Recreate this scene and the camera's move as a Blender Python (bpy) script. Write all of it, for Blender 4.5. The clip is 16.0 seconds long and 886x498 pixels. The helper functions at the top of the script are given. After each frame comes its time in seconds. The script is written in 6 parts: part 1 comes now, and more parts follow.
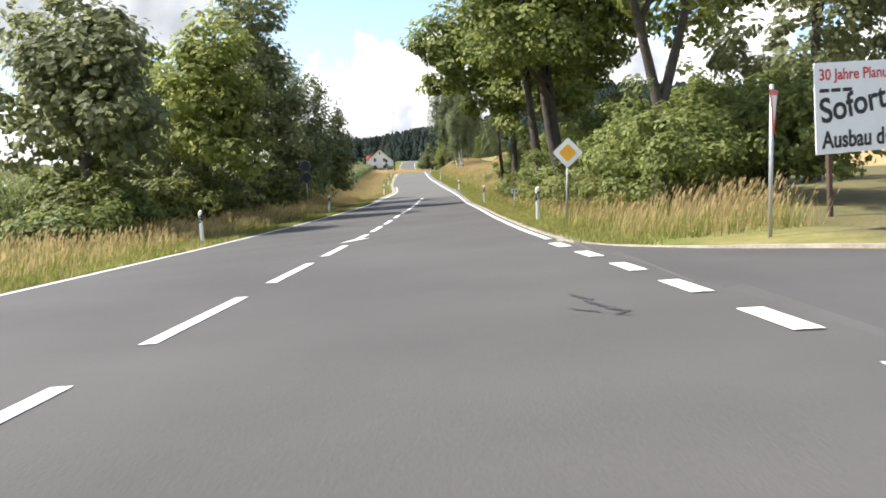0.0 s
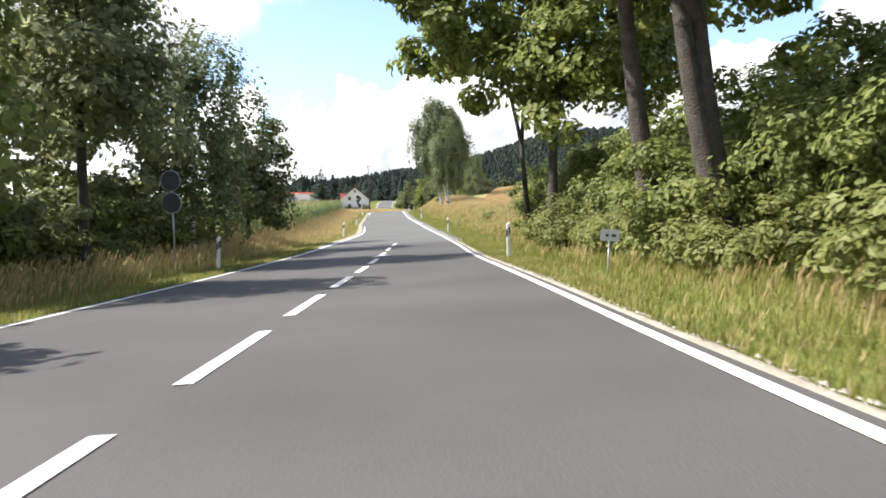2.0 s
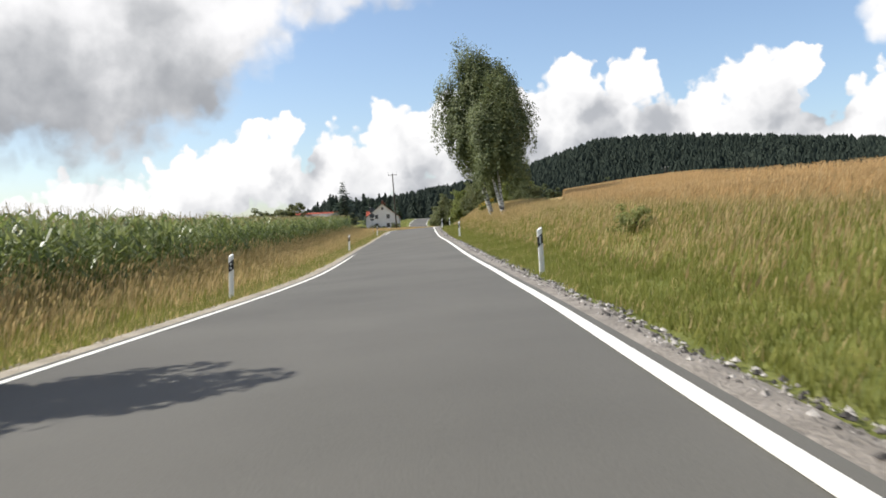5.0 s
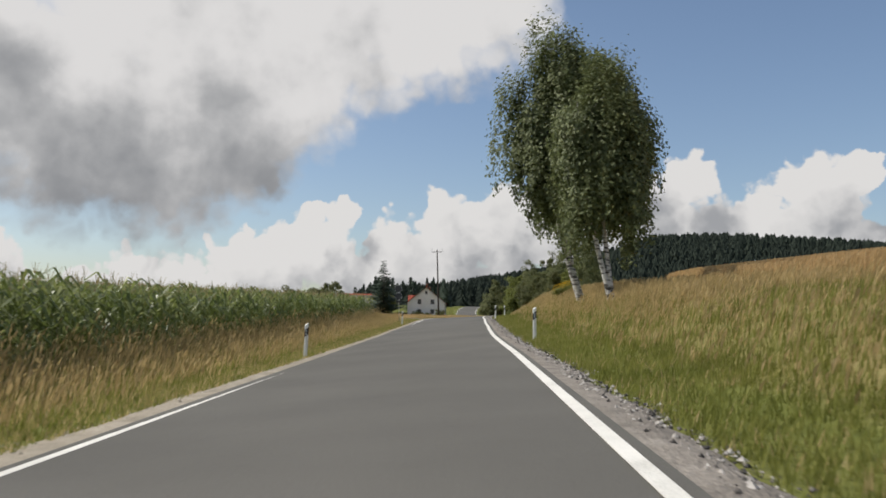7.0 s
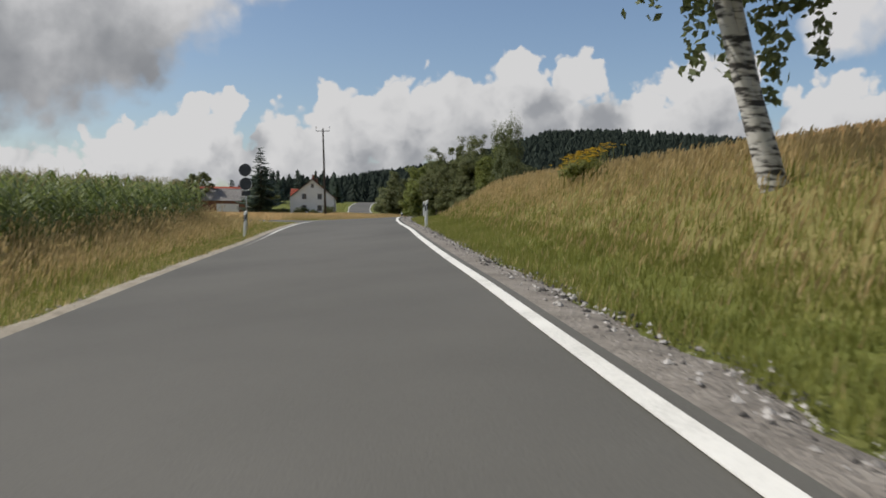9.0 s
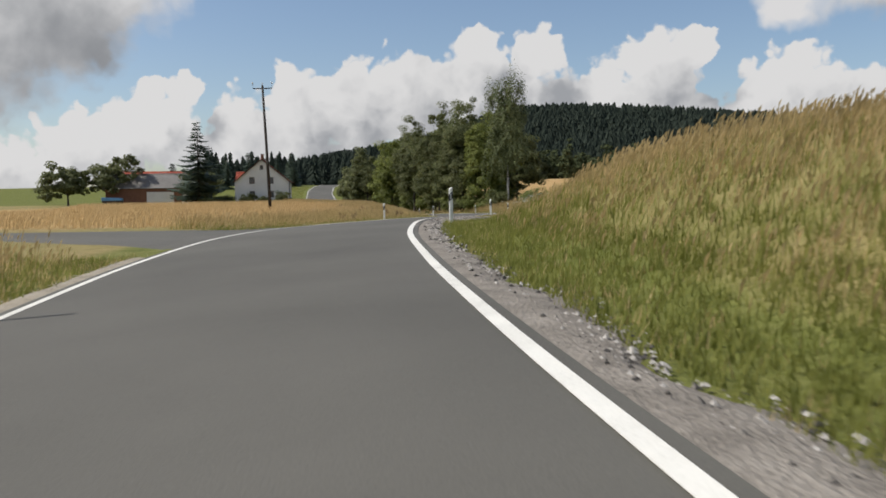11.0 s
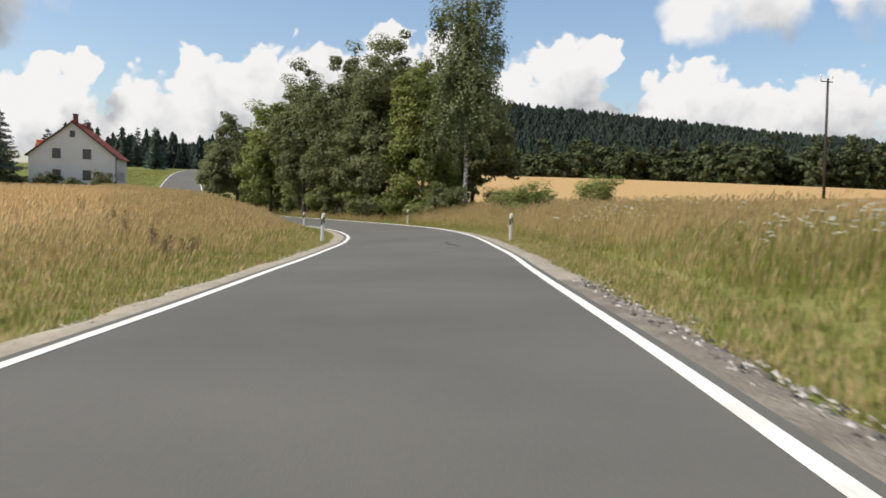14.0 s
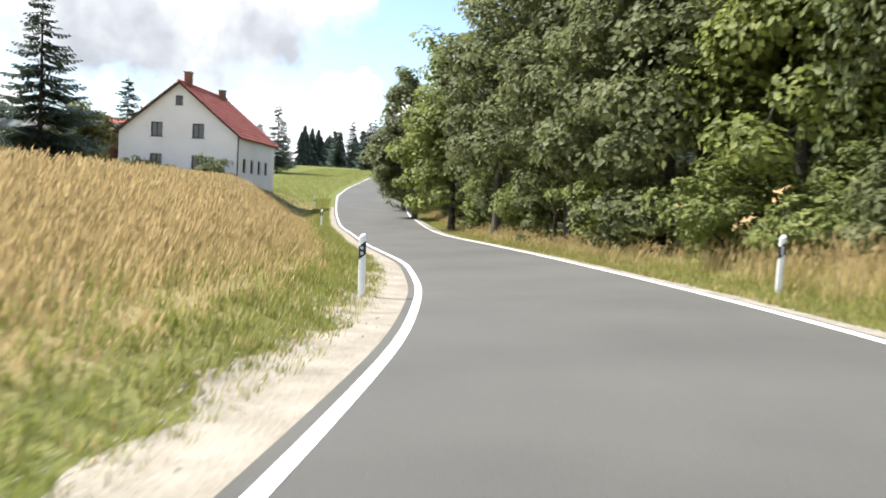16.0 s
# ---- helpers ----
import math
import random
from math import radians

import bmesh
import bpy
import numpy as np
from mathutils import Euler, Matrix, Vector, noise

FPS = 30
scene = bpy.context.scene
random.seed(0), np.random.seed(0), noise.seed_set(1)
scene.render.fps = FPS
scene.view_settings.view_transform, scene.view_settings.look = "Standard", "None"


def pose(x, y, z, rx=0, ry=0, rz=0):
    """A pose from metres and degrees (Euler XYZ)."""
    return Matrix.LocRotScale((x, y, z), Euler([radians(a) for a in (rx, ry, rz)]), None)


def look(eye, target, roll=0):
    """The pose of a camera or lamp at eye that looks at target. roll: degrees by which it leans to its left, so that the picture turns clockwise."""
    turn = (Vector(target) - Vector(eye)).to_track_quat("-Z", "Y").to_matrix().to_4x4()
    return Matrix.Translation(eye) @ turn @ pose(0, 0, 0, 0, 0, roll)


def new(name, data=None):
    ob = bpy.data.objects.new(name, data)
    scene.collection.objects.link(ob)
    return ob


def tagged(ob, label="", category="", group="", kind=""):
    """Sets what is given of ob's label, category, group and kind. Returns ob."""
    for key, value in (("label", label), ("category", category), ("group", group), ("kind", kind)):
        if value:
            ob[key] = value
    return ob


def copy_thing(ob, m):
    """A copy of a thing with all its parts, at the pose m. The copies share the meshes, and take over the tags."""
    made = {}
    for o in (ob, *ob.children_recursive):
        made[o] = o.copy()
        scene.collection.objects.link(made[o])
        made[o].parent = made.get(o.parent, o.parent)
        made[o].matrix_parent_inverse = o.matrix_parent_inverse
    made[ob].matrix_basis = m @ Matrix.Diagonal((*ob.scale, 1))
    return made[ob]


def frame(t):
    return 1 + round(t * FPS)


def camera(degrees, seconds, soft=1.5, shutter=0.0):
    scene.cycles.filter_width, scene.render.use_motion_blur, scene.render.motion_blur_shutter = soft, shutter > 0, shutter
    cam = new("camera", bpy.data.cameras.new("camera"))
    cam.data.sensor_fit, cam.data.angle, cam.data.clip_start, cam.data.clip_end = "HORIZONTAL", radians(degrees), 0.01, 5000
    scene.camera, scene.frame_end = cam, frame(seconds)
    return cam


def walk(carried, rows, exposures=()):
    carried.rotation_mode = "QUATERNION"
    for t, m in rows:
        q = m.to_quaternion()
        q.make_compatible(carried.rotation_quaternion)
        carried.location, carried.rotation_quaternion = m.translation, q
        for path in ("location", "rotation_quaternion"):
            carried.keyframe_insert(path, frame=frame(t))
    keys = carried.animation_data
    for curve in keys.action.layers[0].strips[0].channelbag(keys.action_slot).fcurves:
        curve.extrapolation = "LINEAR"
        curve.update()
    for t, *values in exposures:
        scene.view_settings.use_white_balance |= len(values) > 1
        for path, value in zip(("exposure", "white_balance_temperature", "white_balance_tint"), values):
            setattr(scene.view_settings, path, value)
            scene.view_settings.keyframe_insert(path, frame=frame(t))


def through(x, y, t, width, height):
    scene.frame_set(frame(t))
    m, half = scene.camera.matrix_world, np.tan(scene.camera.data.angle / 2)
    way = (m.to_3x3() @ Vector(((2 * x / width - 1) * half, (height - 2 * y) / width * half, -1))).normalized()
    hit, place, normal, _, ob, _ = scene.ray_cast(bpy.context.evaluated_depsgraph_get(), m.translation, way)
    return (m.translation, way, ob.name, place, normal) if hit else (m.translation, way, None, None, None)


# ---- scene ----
cam = camera(56.0, 16.0, 1.7, 0.12)
PATH = [
    (0, (2.450, 4.599, -0.763), (2.3986, 6.5891, -0.9504), -1.22),
    (0.5, (2.188, 10.087, -0.924), (2.1366, 12.0781, -1.1111), -1.56),
    (1, (1.936, 15.706, -1.046), (1.8960, 17.7027, -1.1570), 0.03),
    (1.5, (1.751, 21.246, -1.171), (1.7184, 23.2441, -1.2482), 0.47),
    (2, (1.609, 26.852, -1.320), (1.6120, 28.8496, -1.4070), -0.16),
    (2.5, (1.536, 32.608, -1.399), (1.5181, 34.6065, -1.4619), 0.42),
    (3, (1.473, 38.546, -1.536), (1.4507, 40.5444, -1.6154), 0.29),
    (5.5, (0.412, 71.153, -1.647), (0.3102, 73.1499, -1.6535), -2.83),
    (6, (0.085, 77.879, -1.560), (-0.1403, 79.8586, -1.3839), -0.35),
    (6.5, (-0.333, 84.856, -1.519), (-0.6072, 86.8268, -1.3205), -2.34),
    (7, (-0.821, 91.981, -1.494), (-1.0287, 93.9626, -1.3210), 0.68),
    (7.5, (-1.431, 99.200, -1.356), (-1.6421, 101.1825, -1.1966), 1.45),
    (8, (-2.152, 106.609, -1.143), (-2.2768, 108.6023, -1.0287), -1.17),
    (8.5, (-2.942, 114.536, -1.067), (-2.9944, 116.5356, -1.0510), 0.91),
    (9, (-3.582, 122.340, -0.949), (-3.5284, 124.3377, -1.0225), 0.67),
    (9.5, (-4.100, 130.196, -0.766), (-4.0005, 132.1921, -0.8453), -3.20),
    (10, (-4.692, 138.189, -0.605), (-4.5928, 140.1843, -0.7053), -1.86),
    (12.5, (-5.716, 173.379, 0.377), (-5.4873, 175.3599, 0.2192), -2.00),
    (13, (-4.714, 181.715, 0.227), (-4.3776, 183.6741, 0.0100), -4.21),
    (13.5, (-3.485, 190.278, 0.035), (-3.1227, 192.2258, -0.2354), -3.36),
    (14, (-2.117, 199.601, -0.099), (-1.7500, 201.5627, -0.2286), 1.68),
    (14.5, (-0.557, 209.325, -0.203), (-0.4678, 211.3034, -0.4847), -0.47),
    (15, (0.880, 219.634, -0.432), (1.0193, 221.6206, -0.6185), 1.66),
    (15.5, (1.761, 230.523, -0.732), (1.7987, 232.5111, -0.9503), 5.30),
    (16, (1.861, 241.956, -0.859), (1.6216, 243.9377, -0.9781), 3.03),
]
EXPOSURES = [(0, 1.12, 6300, 11), (1.5, 1.22, 6250, 11), (2, 1.2, 6250, 11), (3, 1.08, 6350, 11), (5.5, 0.2, 6450, 10), (6.5, -0.1, 6550, 10), (7.5, -0.15, 6500, 10), (8.5, -0.25, 6400, 10),
             (10, -0.3, 6400, 10), (12.5, 0.2, 6500, 10), (13.5, 0.28, 6500, 10), (14.5, 0.12, 6500, 10), (15, 0.22, 6500, 10), (15.5, 0.38, 6450, 10), (16, 1.15, 6250, 10)]
walk(cam, [(t, look(eye, target, roll)) for t, eye, target, roll in PATH], EXPOSURES)

# ---------------------------------------------------------------- world, sun
SUN_FROM = Vector((-0.93, 0.02, 1.0)).normalized()
sun = new("sun", bpy.data.lights.new("sun", "SUN"))
sun.data.energy, sun.data.angle, sun.data.color = 4.6, radians(0.55), (1.0, 0.955, 0.88)
sun.matrix_world = Matrix.Translation((0, 0, 60)) @ SUN_FROM.to_track_quat("Z", "Y").to_matrix().to_4x4()

# (azimuth from +y to the right, elevation, radius) in degrees: the white heaped clouds low round the valley ...
HEAPS = [
    (-29, 1.2, 2.2), (-26.5, 2.2, 2.3), (-23, 1.8, 2.6), (-19.5, 3.4, 2.7), (-17, 3.8, 2.5), (-15.3, 6.3, 1.3), (-13, 6.7, 1.45), (-14, 4.5, 2.3), (-11.5, 2.6, 2.2),
    (-8.5, 4.0, 3.3), (-5.5, 5.6, 3.6), (-2, 6.2, 3.7), (1.5, 6.6, 3.6), (4.6, 6.8, 3.3), (6.7, 10.4, 1.6), (7.0, 8.2, 2.3), (10.9, 9.2, 2.1), (10, 5.8, 3.6), (14, 5.6, 3.8),
    (17.8, 9.2, 2.1), (20.6, 9.2, 1.9), (18.5, 6.4, 3.3), (22.3, 4.2, 2.8), (26.5, 6.2, 3.0), (30, 5.2, 3.2), (35, 5.0, 3.4), (41, 5.5, 4), (48, 6, 4.5), (57, 7, 5), (70, 8, 8),
    (-36, 2.5, 3.5), (-46, 4, 5), (-60, 6, 7), (-2, 0, 5), (8, 0, 5), (18, 0, 5), (28, 0, 5), (38, 0, 5), (-20, -1, 3), (100, 12, 11), (140, 14, 13), (180, 12, 12), (-140, 14, 13), (-100, 10, 10),
]
# ... and the nearer, grey-bellied ones overhead
BELLIES = [
    (-14, 18.5, 7), (-7, 20.5, 5.6), (-19.5, 13.6, 7), (-24.5, 11.2, 6.6), (-31, 13, 8), (-38, 16, 9), (-24, 21, 11), (-3, 22.5, 6), (-16, 24, 9), (27, 13.2, 3.0), (31, 13.8, 3.4), (38, 15, 4.5),
    (52, 18, 7), (-60, 20, 11), (70, 22, 9), (-100, 34, 13), (60, 42, 14), (-30, 46, 11), (150, 55, 14), (110, 30, 12), (-150, 36, 12),
]


def rgba(c):
    return (c[0], c[1], c[2], 1.0)


def direction(az, el):
    a, e = radians(az), radians(el)
    return (math.sin(a) * math.cos(e), math.cos(a) * math.cos(e), math.sin(e))


def cloud_group(name, heaps, wobbles, puff, blend):
    """How thick the cloud is in a direction: the nearest heap's middle counts, its rim torn by noise and puffed out by small bulges."""
    g = bpy.data.node_groups.new(name, "ShaderNodeTree")
    g.interface.new_socket("Direction", in_out="INPUT", socket_type="NodeSocketVector")
    g.interface.new_socket("Density", in_out="OUTPUT", socket_type="NodeSocketFloat")
    n, l = g.nodes, g.links
    gi, go = n.new("NodeGroupInput"), n.new("NodeGroupOutput")
    last = gi.outputs[0]
    for scale, amount in wobbles:
        tex = n.new("ShaderNodeTexNoise")
        tex.inputs["Scale"].default_value, tex.inputs["Detail"].default_value = scale, 4.0
        l.new(gi.outputs[0], tex.inputs["Vector"])
        sub, sc, add = n.new("ShaderNodeVectorMath"), n.new("ShaderNodeVectorMath"), n.new("ShaderNodeVectorMath")
        sub.operation, sc.operation = "SUBTRACT", "SCALE"
        l.new(tex.outputs["Color"], sub.inputs[0])
        sub.inputs[1].default_value = (0.5, 0.5, 0.5)
        l.new(sub.outputs[0], sc.inputs[0])
        sc.inputs["Scale"].default_value = amount
        l.new(last, add.inputs[0])
        l.new(sc.outputs[0], add.inputs[1])
        last = add.outputs[0]
    total = None
    for az, el, r in heaps:
        dist, m = n.new("ShaderNodeVectorMath"), n.new("ShaderNodeMath")
        dist.operation, m.operation = "DISTANCE", "MULTIPLY_ADD"
        l.new(last, dist.inputs[0])
        dist.inputs[1].default_value = direction(az, el)
        l.new(dist.outputs["Value"], m.inputs[0])
        m.inputs[1].default_value, m.inputs[2].default_value = -1.0 / radians(r * 1.07), 1.0
        if total is None:
            total = m.outputs[0]
        else:
            mx = n.new("ShaderNodeMath")
            mx.operation = "SMOOTH_MAX"
            mx.inputs[2].default_value = blend
            l.new(total, mx.inputs[0])
            l.new(m.outputs[0], mx.inputs[1])
            total = mx.outputs[0]
    for scale, amount in puff:
        cell, k = n.new("ShaderNodeTexVoronoi"), n.new("ShaderNodeMath")
        cell.feature = "SMOOTH_F1"
        cell.inputs["Scale"].default_value, cell.inputs["Smoothness"].default_value = scale, 0.35
        l.new(last, cell.inputs["Vector"])
        k.operation = "MULTIPLY_ADD"
        k.inputs[1].default_value = -amount
        l.new(cell.outputs["Distance"], k.inputs[0])
        l.new(total, k.inputs[2])
        k2 = n.new("ShaderNodeMath")
        k2.inputs[1].default_value = amount * 0.42
        l.new(k.outputs[0], k2.inputs[0])
        total = k2.outputs[0]
    l.new(total, go.inputs[0])
    return g


def ranged(n, l, value, a, b, c=0.0, d=1.0):
    r = n.new("ShaderNodeMapRange")
    r.interpolation_type = "SMOOTHSTEP"
    for key, v in (("From Min", a), ("From Max", b), ("To Min", c), ("To Max", d)):
        r.inputs[key].default_value = v
    l.new(value, r.inputs["Value"])
    return r.outputs[0]


def summed(n, l, *terms):
    """A weighted sum of sockets: (socket, weight) pairs."""
    last = None
    for sock, w in terms:
        m = n.new("ShaderNodeMath")
        m.operation = "MULTIPLY_ADD"
        l.new(sock, m.inputs[0])
        m.inputs[1].default_value, m.inputs[2].default_value = w, 0.0
        if last is not None:
            l.new(last, m.inputs[2])
        last = m.outputs[0]
    return last


def build_world():
    w = bpy.data.worlds.new("sky")
    scene.world = w
    w.use_nodes = True
    n, l = w.node_tree.nodes, w.node_tree.links
    n.clear()
    out, bg = n.new("ShaderNodeOutputWorld"), n.new("ShaderNodeBackground")
    sky = n.new("ShaderNodeTexSky")
    sky.sky_type, sky.sun_disc = "NISHITA", False
    sky.sun_elevation = math.asin(SUN_FROM.z)
    sky.sun_rotation = math.atan2(SUN_FROM.x, SUN_FROM.y)
    sky.altitude, sky.air_density, sky.dust_density, sky.ozone_density = 550, 1.0, 1.8, 1.2
    tc = n.new("ShaderNodeTexCoord")
    way = tc.outputs["Generated"]
    xyz = n.new("ShaderNodeSeparateXYZ")
    l.new(way, xyz.inputs[0])
    tex = n.new("ShaderNodeTexNoise")
    tex.inputs["Scale"].default_value, tex.inputs["Detail"].default_value = 9.0, 6.0
    l.new(way, tex.inputs["Vector"])
    colour = sky.outputs[0]
    kinds = ((cloud_group("heaps", HEAPS, ((8.0, 0.05), (24.0, 0.03), (70.0, 0.014)), ((30.0, 0.55), (75.0, 0.3)), 0.25), (-0.03, 0.0, 0.05), (0.0, 0.16), 0.75, 0.9, 0.0, (0.2, 1.15), ((6.1, 6.02, 5.95), (4.6, 4.6, 4.65), (2.9, 2.98, 3.15))),
             (cloud_group("bellies", BELLIES, ((5.0, 0.10), (14.0, 0.06), (40.0, 0.025)), ((16.0, 0.3), (45.0, 0.2)), 0.35), (-0.04, 0.0, 0.07), (0.0, 0.42), 0.45, 1.6, -2.6, (0.1, 0.95), ((6.0, 5.92, 5.9), (3.7, 3.73, 3.8), (2.25, 2.32, 2.45))))
    for grp, lit, rim, by_depth, by_noise, by_height, span, tones in kinds:
        here, above, up = n.new("ShaderNodeGroup"), n.new("ShaderNodeGroup"), n.new("ShaderNodeVectorMath")
        here.node_tree = above.node_tree = grp
        l.new(way, here.inputs[0])
        up.inputs[1].default_value = lit
        l.new(way, up.inputs[0])
        l.new(up.outputs[0], above.inputs[0])
        cover = ranged(n, l, here.outputs[0], *rim)
        shade = ranged(n, l, summed(n, l, (above.outputs[0], by_depth), (tex.outputs["Fac"], by_noise), (xyz.outputs["Z"], by_height)), *span)
        tone = n.new("ShaderNodeValToRGB")
        tone.color_ramp.elements[0].color, tone.color_ramp.elements[1].color = rgba(tones[0]), rgba(tones[2])
        tone.color_ramp.elements.new(0.5).color = rgba(tones[1])
        l.new(shade, tone.inputs[0])
        mix = n.new("ShaderNodeMix")
        mix.data_type = "RGBA"
        l.new(cover, mix.inputs["Factor"])
        l.new(colour, mix.inputs["A"])
        l.new(tone.outputs[0], mix.inputs["B"])
        colour = mix.outputs["Result"]
    l.new(colour, bg.inputs["Color"])
    bg.inputs["Strength"].default_value = 0.13
    l.new(bg.outputs[0], out.inputs[0])


build_world()

# ---------------------------------------------------------------- the lie of the land
# Edges of the carriageway (x, z against y) and the ground on either side
LEFT_X = [(-60, -4.0), (17, -4.45), (30, -4.6), (45, -4.15), (60, -3.8), (80, -4.2), (90, -4.4), (100, -5.2), (107, -5.9), (119, -7.0),
          (132, -7.95), (140, -8.6), (150, -9.2), (160, -10.0), (168, -10.35), (175, -10.2), (183, -9.2), (191, -7.6), (197, -6.0), (203, -4.7),
          (210, -3.3), (220, -1.5), (228, -0.3), (234, 0.3), (239, 0.6), (245, 0.7), (251, 0.35), (257, -0.5), (264, -2.0), (273, -5.0),
          (285, -8.4), (294, -11.2), (308, -15.0), (321, -18.4), (333, -21.4), (345, -23.2), (367, -24.7), (390, -24.3), (430, -21.5), (520, -11)]
RIGHT_X = [(-60, 5.6), (0, 5.2), (10, 4.75), (16, 4.35), (20, 4.0), (24, 3.85), (34, 3.4), (49, 2.85), (61, 2.4), (76, 1.55), (86, 0.8), (93, 0.25), (102, -0.35), (111, -1.05),
           (120, -1.9), (129, -2.65), (137, -3.25), (149, -4.0), (157, -4.6), (163, -4.85), (171, -4.85), (178, -4.3), (187, -3.0), (191, -2.2),
           (195, -1.4), (205, 0.7), (211, 1.8), (219, 3.4), (228, 4.75), (233, 5.4), (238, 5.8), (243, 5.95), (247, 5.75), (251, 5.3),
           (256, 4.3), (261, 3.05), (266, 1.8), (273, -0.2), (281, -2.6), (298, -6.4), (311, -9.3), (324, -12.0), (341, -16.0), (359, -18.1),
           (376, -18.7), (400, -17.9), (430, -15.7), (520, -5)]
# how far the painted edges wander from those lines, every 6 m from y = 0
LEFT_DRIFT = [0.07, 0.09, 0.12, 0.13, 0.12, 0.10, 0.05, -0.00, -0.08, -0.14, -0.13, -0.07, -0.00, 0.07, 0.11, 0.04, 0.01, -0.02, -0.04, -0.07, -0.05, -0.01, 0.05, 0.04, 0.01, -0.02, -0.04, -0.07, -0.11, -0.13, -0.11, -0.06, -0.04, -0.08, -0.10, -0.12, -0.15, -0.09, 0.01, 0.01, -0.08, -0.10, -0.00, 0.13, 0.17, 0.15, 0.10, 0.06, 0.03, 0.01, -0.00, -0.01, -0.01, -0.01, -0.00, -0.00, -0.00, 0.00]
RIGHT_DRIFT = [0.08, 0.10, 0.11, 0.07, -0.02, 0.00, -0.01, -0.06, -0.08, -0.07, -0.05, -0.01, 0.04, 0.10, 0.14, 0.06, 0.00, -0.07, -0.08, -0.09, -0.05, 0.03, 0.14, 0.15, 0.15, 0.22, 0.23, 0.18, 0.05, -0.07, -0.13, -0.03, 0.05, 0.06, 0.03, 0.01, -0.08, -0.07, -0.03, 0.04, 0.08, 0.12, 0.17, 0.21, 0.19, 0.15, 0.10, 0.05, 0.02, 0.00, -0.01, -0.01, -0.01, -0.01, -0.00, -0.00, -0.00, 0.00]
LEFT_Z = [(-60, -1.2), (5, -2.15), (30.5, -2.78), (52.7, -2.97), (83, -2.91), (117, -2.58), (156, -1.70), (178, -1.1), (203, -1.37), (230, -1.87),
          (255.5, -2.54), (290, -2.95), (315, -2.5), (340, -0.6), (380, 3.2), (400, 4.3), (430, 4.6), (520, 3.5)]
RIGHT_Z = [(-60, -0.8), (5, -1.72), (30, -2.30), (42.5, -2.42), (52, -2.62), (82.7, -2.64), (120, -1.96), (154.5, -1.22), (178, -0.80), (202, -1.24),
           (230, -1.69), (258.5, -2.21), (290, -2.75), (315, -2.4), (340, -0.6), (380, 3.2), (400, 4.3), (430, 4.6), (520, 3.5)]


def smooth_curve(knots, width):
    ys, vs = zip(*knots)
    fine = np.arange(ys[0], ys[-1] + 0.01, 0.5)
    val = np.interp(fine, ys, vs)
    k = int(width / 0.5) | 1
    ker = np.hanning(k + 2)[1:-1]
    pad = np.r_[np.full(k // 2, val[0]), val, np.full(k // 2, val[-1])]
    out = np.convolve(pad, ker / ker.sum(), "valid")
    return lambda y: np.interp(y, fine, out)




def edge_curve(knots, drift):
    line, wander = smooth_curve(knots, 7), smooth_curve([(6.0 * k, d) for k, d in enumerate(drift)], 4)
    return lambda y: line(y) + wander(y)


left_x, right_x = edge_curve(LEFT_X, LEFT_DRIFT), edge_curve(RIGHT_X, RIGHT_DRIFT)
left_z, right_z = smooth_curve(LEFT_Z, 18), smooth_curve(RIGHT_Z, 18)


def sstep(a, b, v):
    t = np.clip((np.asarray(v, float) - a) / (b - a), 0, 1)
    return t * t * (3 - 2 * t)


RIDGE = [(-180, 0.5), (-60, 0.5), (-16, 0.5), (-12, 1.6), (-7, 2.3), (-4, 2.8), (2, 3.7), (6, 4.9), (9, 5.8), (14, 5.8), (20, 5.35), (25, 4.85), (30, 4.3), (38, 3.5), (60, 2.4), (180, 0.4)]


def hills(x, y):
    """The wooded ridge that closes the valley far off."""
    r = np.hypot(x, y - 190.0)
    az = np.degrees(np.arctan2(x, y - 190.0))
    el = np.interp(az, *zip(*RIDGE))
    return np.maximum(0, (1400 * np.tan(np.radians(el)) - 20)) * sstep(380, 1400, r)


def bank_right(d, y):
    """Height over the road's right edge, d metres away from it."""
    knoll = np.interp(y, [-60, 15, 22, 62, 72, 95, 125, 137, 150, 168, 176, 181, 193, 199, 215, 260, 300, 340, 430], [0.0, 0.0, 0.3, 0.5, 0.6, 0.78, 1.02, 1.15, 1.2, 1.22, 0.95, 0.0, 0.0, 0.3, 0.5, 0.45, 0.3, 0.2, 0.2])
    rise = 1.45 * sstep(1.3, 6.0, d) + 0.105 * np.clip(d - 5.0, 0, 16) + 0.03 * np.clip(d - 21, 0, 70)
    far = np.interp(y, [60, 120, 175, 200, 300], [1.0, 1.0, 1.0, 0.55, 0.5])
    return knoll * rise + 0.012 * far * np.clip(d - 25, 0, 140) - np.interp(y, [17.5, 20, 180, 182, 191.5, 193], [0.03, 0.08, 0.08, 0.03, 0.03, 0.08]) * sstep(0.1, 0.9, d)


def bank_left(d, y):
    dip = np.interp(y, [-60, 60, 80, 160, 172, 184, 200, 250, 285, 300, 430], [0.1, 0.15, 0.2, 0.15, 0.0, 0.0, 0.1, -0.35, -0.2, 0.1, -0.2])
    up = np.interp(y, [-60, 60, 90, 165, 190, 230, 300, 330, 430], [0.0, 0.01, 0.022, 0.022, 0.004, 0.0, 0.02, 0.01, 0.01])
    return -dip * sstep(0.3, 2.6, d) + up * np.clip(d - 4, 0, 110) - 0.06 * sstep(0.1, 0.8, d)


